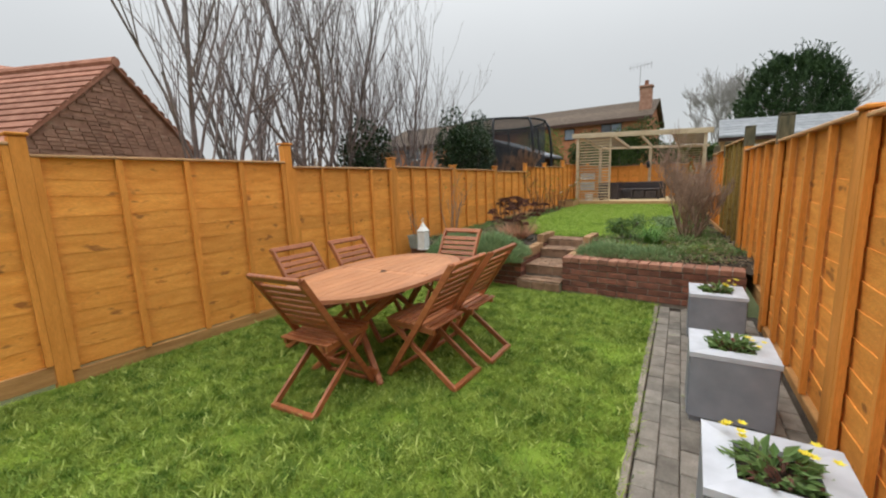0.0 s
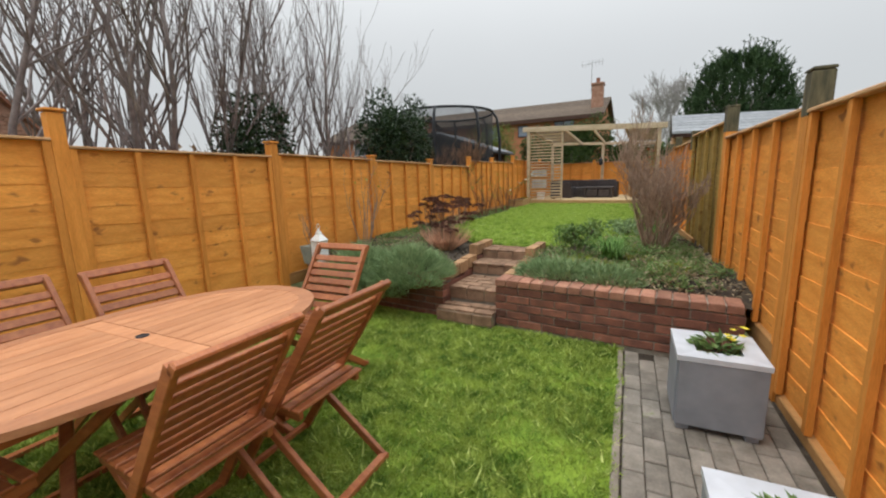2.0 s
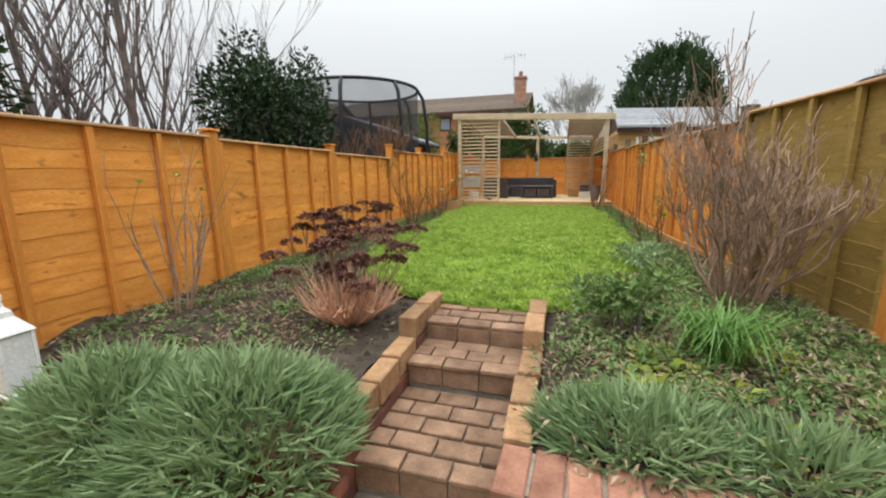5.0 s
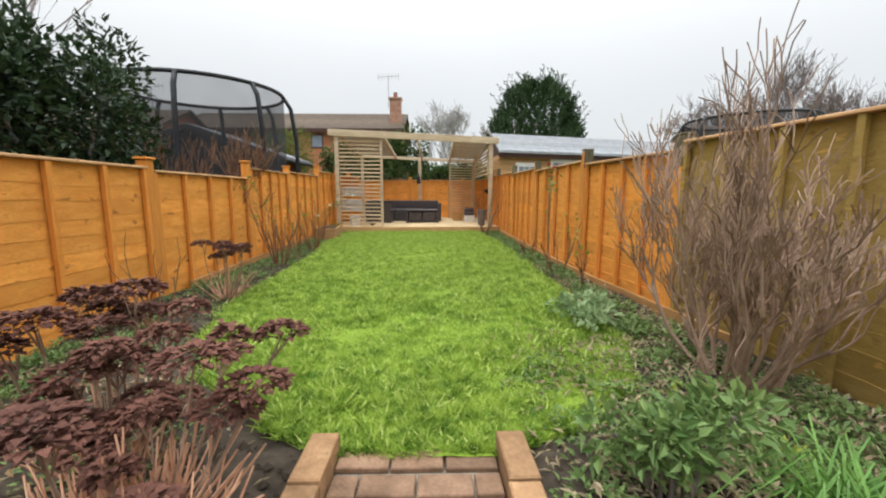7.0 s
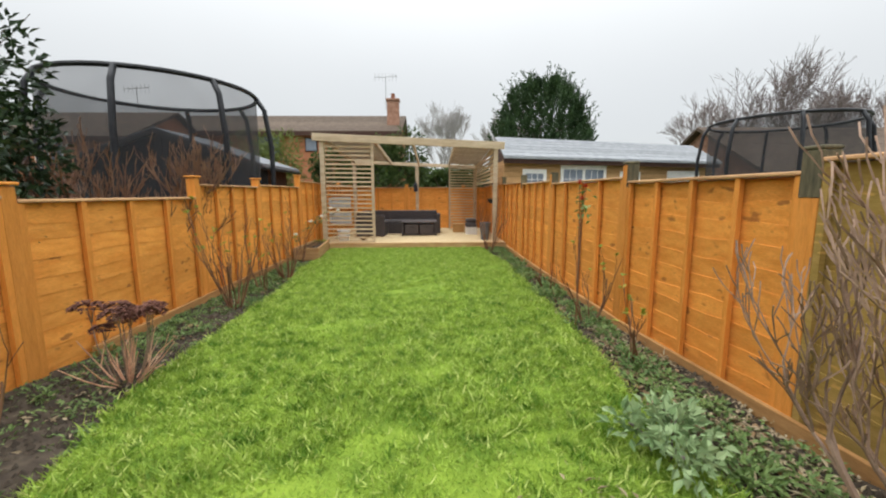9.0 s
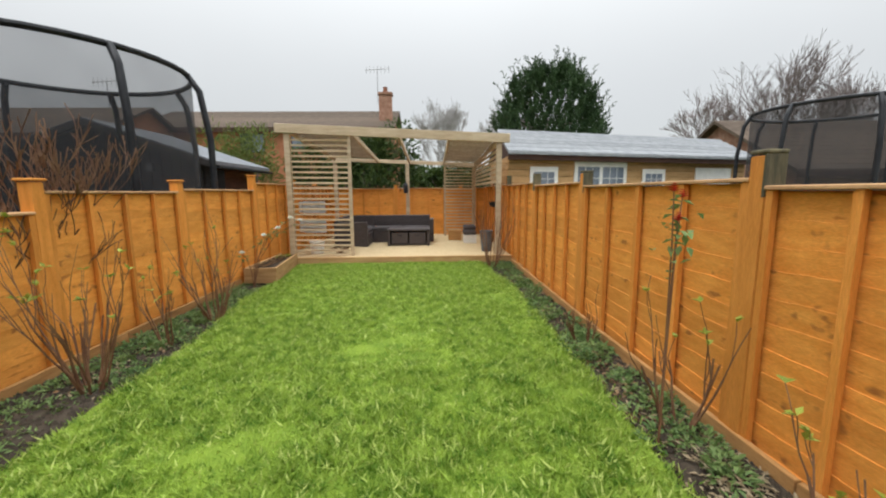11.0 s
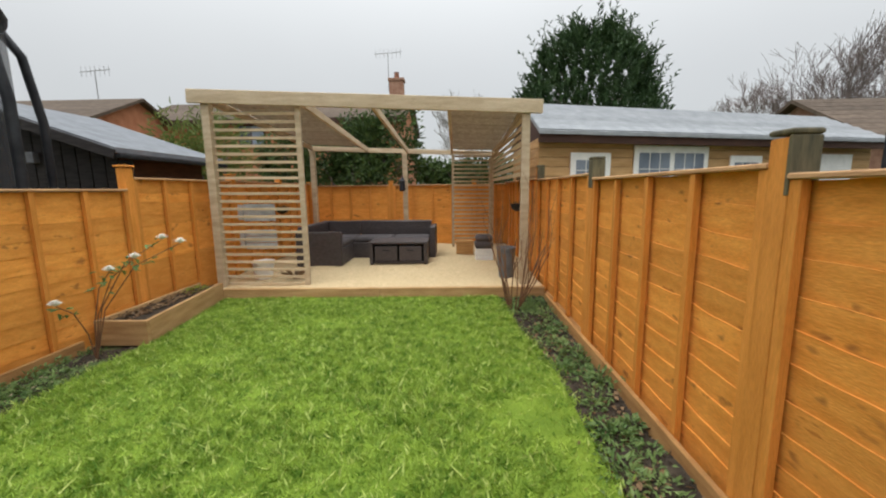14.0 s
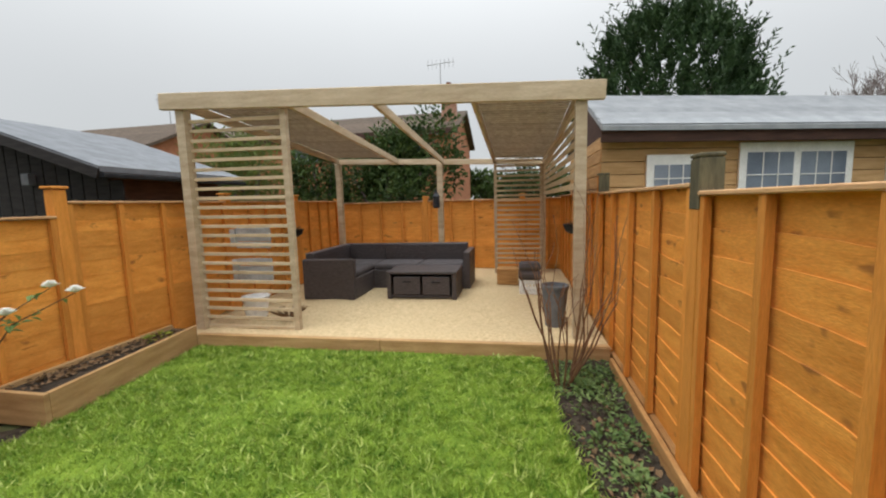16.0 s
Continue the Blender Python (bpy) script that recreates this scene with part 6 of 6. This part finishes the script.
def wall_pot(x, y, z, turn):
    p = thing("hanging_basket", "small dark half-round basket hung on the fence", "basket", pose(x, y, z, 0, 0, turn))
    s = Soup()
    s.lathe([(0.03, -0.12), (0.09, -0.08), (0.12, 0.0), (0.1, 0.0), (0.08, -0.05)], (0, 0, 0), 16)
    part("bowl", s, METAL_BLACK, p)
    g = clump(Soup(), (0, 0, -0.02), 0.09, 0.06, 50, 0.04, random.Random(4))
    part("moss", g.raw("moss", DEAD_LEAF), DEAD_LEAF, p)


wall_pot(-3.66, 16.9, 1.55, 0)
wall_pot(0.62, 16.2, 1.6, 0)
lamp = thing("hanging_lantern", "dark metal lantern hung on the pergola post", "lantern", pose(-1.57, 18.3, 1.82))
part("body", Soup().lathe([(0.05, 0), (0.07, 0.03), (0.06, 0.2), (0.075, 0.22), (0.02, 0.3), (0.012, 0.36)], (0, 0, 0), 8), METAL_BLACK, lamp)
# pale signs on the left fence behind the screen, and a boxed parcel
for z, h in ((1.42, 0.26), (1.0, 0.3)):
    sg = thing("wall_plaque", "pale grey-painted plank plaque on the fence", "plaque", pose(-3.3, 15.35, z))
    for k in range(3):
        part("plank", Soup().box(-0.25, 0.22, -0.02, 0.0, k * h / 3, (k + 0.92) * h / 3, None, 0.003), GREY_WOOD, sg)
    part("batten", Soup().box(-0.33, -0.26, -0.03, 0.02, 0.02, h - 0.02), GREY_WOOD, sg)
cb = thing("white_bucket", "white plastic tub behind the slatted screen", "tub", pose(-3.25, 15.2, DECK))
part("body", Soup().lathe([(0.12, 0), (0.15, 0.24), (0.165, 0.24), (0.165, 0.26), (0.14, 0.26), (0.13, 0.2)], (0, 0, 0), 20), WHITE, cb)
dg = thing("dry_grass_tuft", "dry tuft of strap leaves behind the screen", "plant", pose(-2.75, 15.1, DECK))
s = Soup()
for _ in range(40):
    a = rng.uniform(0, 6.28)
    s.leaf((0, 0, 0), (math.cos(a), math.sin(a), 0.9), (0, 0, 1), 0.26, 0.02, 0.2)
part("foliage", s.raw("foliage", DEAD_LEAF), DEAD_LEAF, dg)

# ---------------------------------------------------------------- bricks and paving pieces
rng = random.Random(12)
stretcher = Soup().box(-0.1075, 0.1075, 0.0, 0.1, -0.0325, 0.0325, None, 0.005).mesh("brick", BRICK)
half_brick = Soup().box(-0.051, 0.051, 0.0, 0.1, -0.0325, 0.0325, None, 0.005).mesh("brick", BRICK)
cap_brick = Soup().box(-0.051, 0.051, -0.012, 0.215, -0.032, 0.032, None, 0.006).mesh("brick", BRICK_CAP)
ANG = -math.degrees(math.atan(0.05))


def brick_face(owner, x0, x1, top, courses):
    for c in range(courses):
        z = top - 0.064 - 0.01 - 0.0325 - c * 0.0755
        x, first = x0, True
        while x < x1 - 0.03:
            if first and c % 2:
                me, w = half_brick, 0.102
            else:
                me, w = stretcher, 0.215
            if x + w > x1 + 0.01:
                me, w = half_brick, 0.102
                if x + w > x1 + 0.075:
                    break
            cx = x + w / 2
            part("brick", me, BRICK, owner, m=pose(cx, y_wall(cx) + rng.uniform(-0.003, 0.003), z, 0, rng.uniform(-0.6, 0.6), ANG))
            x += w + 0.0105
            first = False
    x = x0
    while x < x1 - 0.05:
        part("brick", cap_brick, BRICK_CAP, owner, m=pose(x + 0.051, y_wall(x + 0.051) + 0.005 + rng.uniform(-0.003, 0.003), top - 0.031 + rng.uniform(-0.002, 0.002), 0, 0, ANG + rng.uniform(-1, 1)))
        x += 0.112


brick_face(wall_r, STEP_X1, x_right(3.9) - 0.09, 0.47, 5)
brick_face(wall_l, x_left(3.8) + 0.06, STEP_X0, 0.42, 5)
# treads and risers
tread = Soup().box(-0.095, 0.095, -0.05, 0.05, -0.012, 0.012, None, 0.004).mesh("brick", TREAD)
tread_s = Soup().box(-0.0455, 0.0455, -0.05, 0.05, -0.012, 0.012, None, 0.004).mesh("brick", TREAD)
riser = Soup().box(-0.0945, 0.0945, 0.0, 0.012, -0.05, 0.05, None, 0.003).mesh("brick", TREAD)
W = STEP_X1 - STEP_X0
for ti, (z, y0, y1) in enumerate(TREADS):
    rows = int((y1 - y0 + 0.01) / 0.108)
    dy = (y1 - y0) / rows
    for r in range(rows):
        x = STEP_X0 + 0.004
        seq = [tread_s, tread, tread, tread_s] if r % 2 else [tread, tread, tread]
        for me in seq:
            w = 0.19 if me is tread else 0.091
            if x + w > STEP_X1 + 0.02:
                break
            part("brick", me, TREAD, steps, m=pose(x + w / 2, y0 + (r + 0.5) * dy, z + rng.uniform(-0.004, 0.002), rng.uniform(-1, 1), rng.uniform(-1, 1), rng.uniform(-1, 1)))
            x += w + 0.0085
    for k in range(3):
        part("brick", riser, TREAD, steps, m=pose(STEP_X0 + 0.1 + k * 0.196, y0 + 0.014, z - 0.066, 0, 0, 0))
# buff kerb bricks beside the steps
kerb = Soup().box(-0.052, 0.052, -0.108, 0.108, -0.065, 0.065, None, 0.006).mesh("brick", BUFF)
for x in (STEP_X0 - 0.056, STEP_X1 + 0.056):
    for y, z, k in ((5.285, 0.61, 1.2), (5.01, 0.61, 1.24), (4.75, 0.5, 1.08), (4.51, 0.485, 1.04), (4.28, 0.475, 1.0)):
        part("brick", kerb, BUFF, steps, m=pose(x + rng.uniform(-0.006, 0.006), y, z - 0.065, rng.uniform(-1, 1), rng.uniform(-1, 1), rng.uniform(-1.5, 1.5)) @ Matrix.Diagonal((1, k, 1, 1)))
# block paving
block = Soup().box(-0.05, 0.05, -0.1, 0.1, -0.03, 0.0, None, 0.005).mesh("paving_block", PAVER)
for c in range(9):
    for r in range(26):
        y = -0.75 + r * 0.204 + (0.1 if c % 2 else 0)
        x = x_path(y) + 0.056 + c * 0.104
        if x + 0.05 > x_right(y) - 0.03 or y > 3.74:
            continue
        part("paving_block", block, PAVER, path, m=pose(x, y, rng.uniform(-0.003, 0.003), rng.uniform(-0.8, 0.8), rng.uniform(-0.8, 0.8), 3.1 + rng.uniform(-1, 1)))
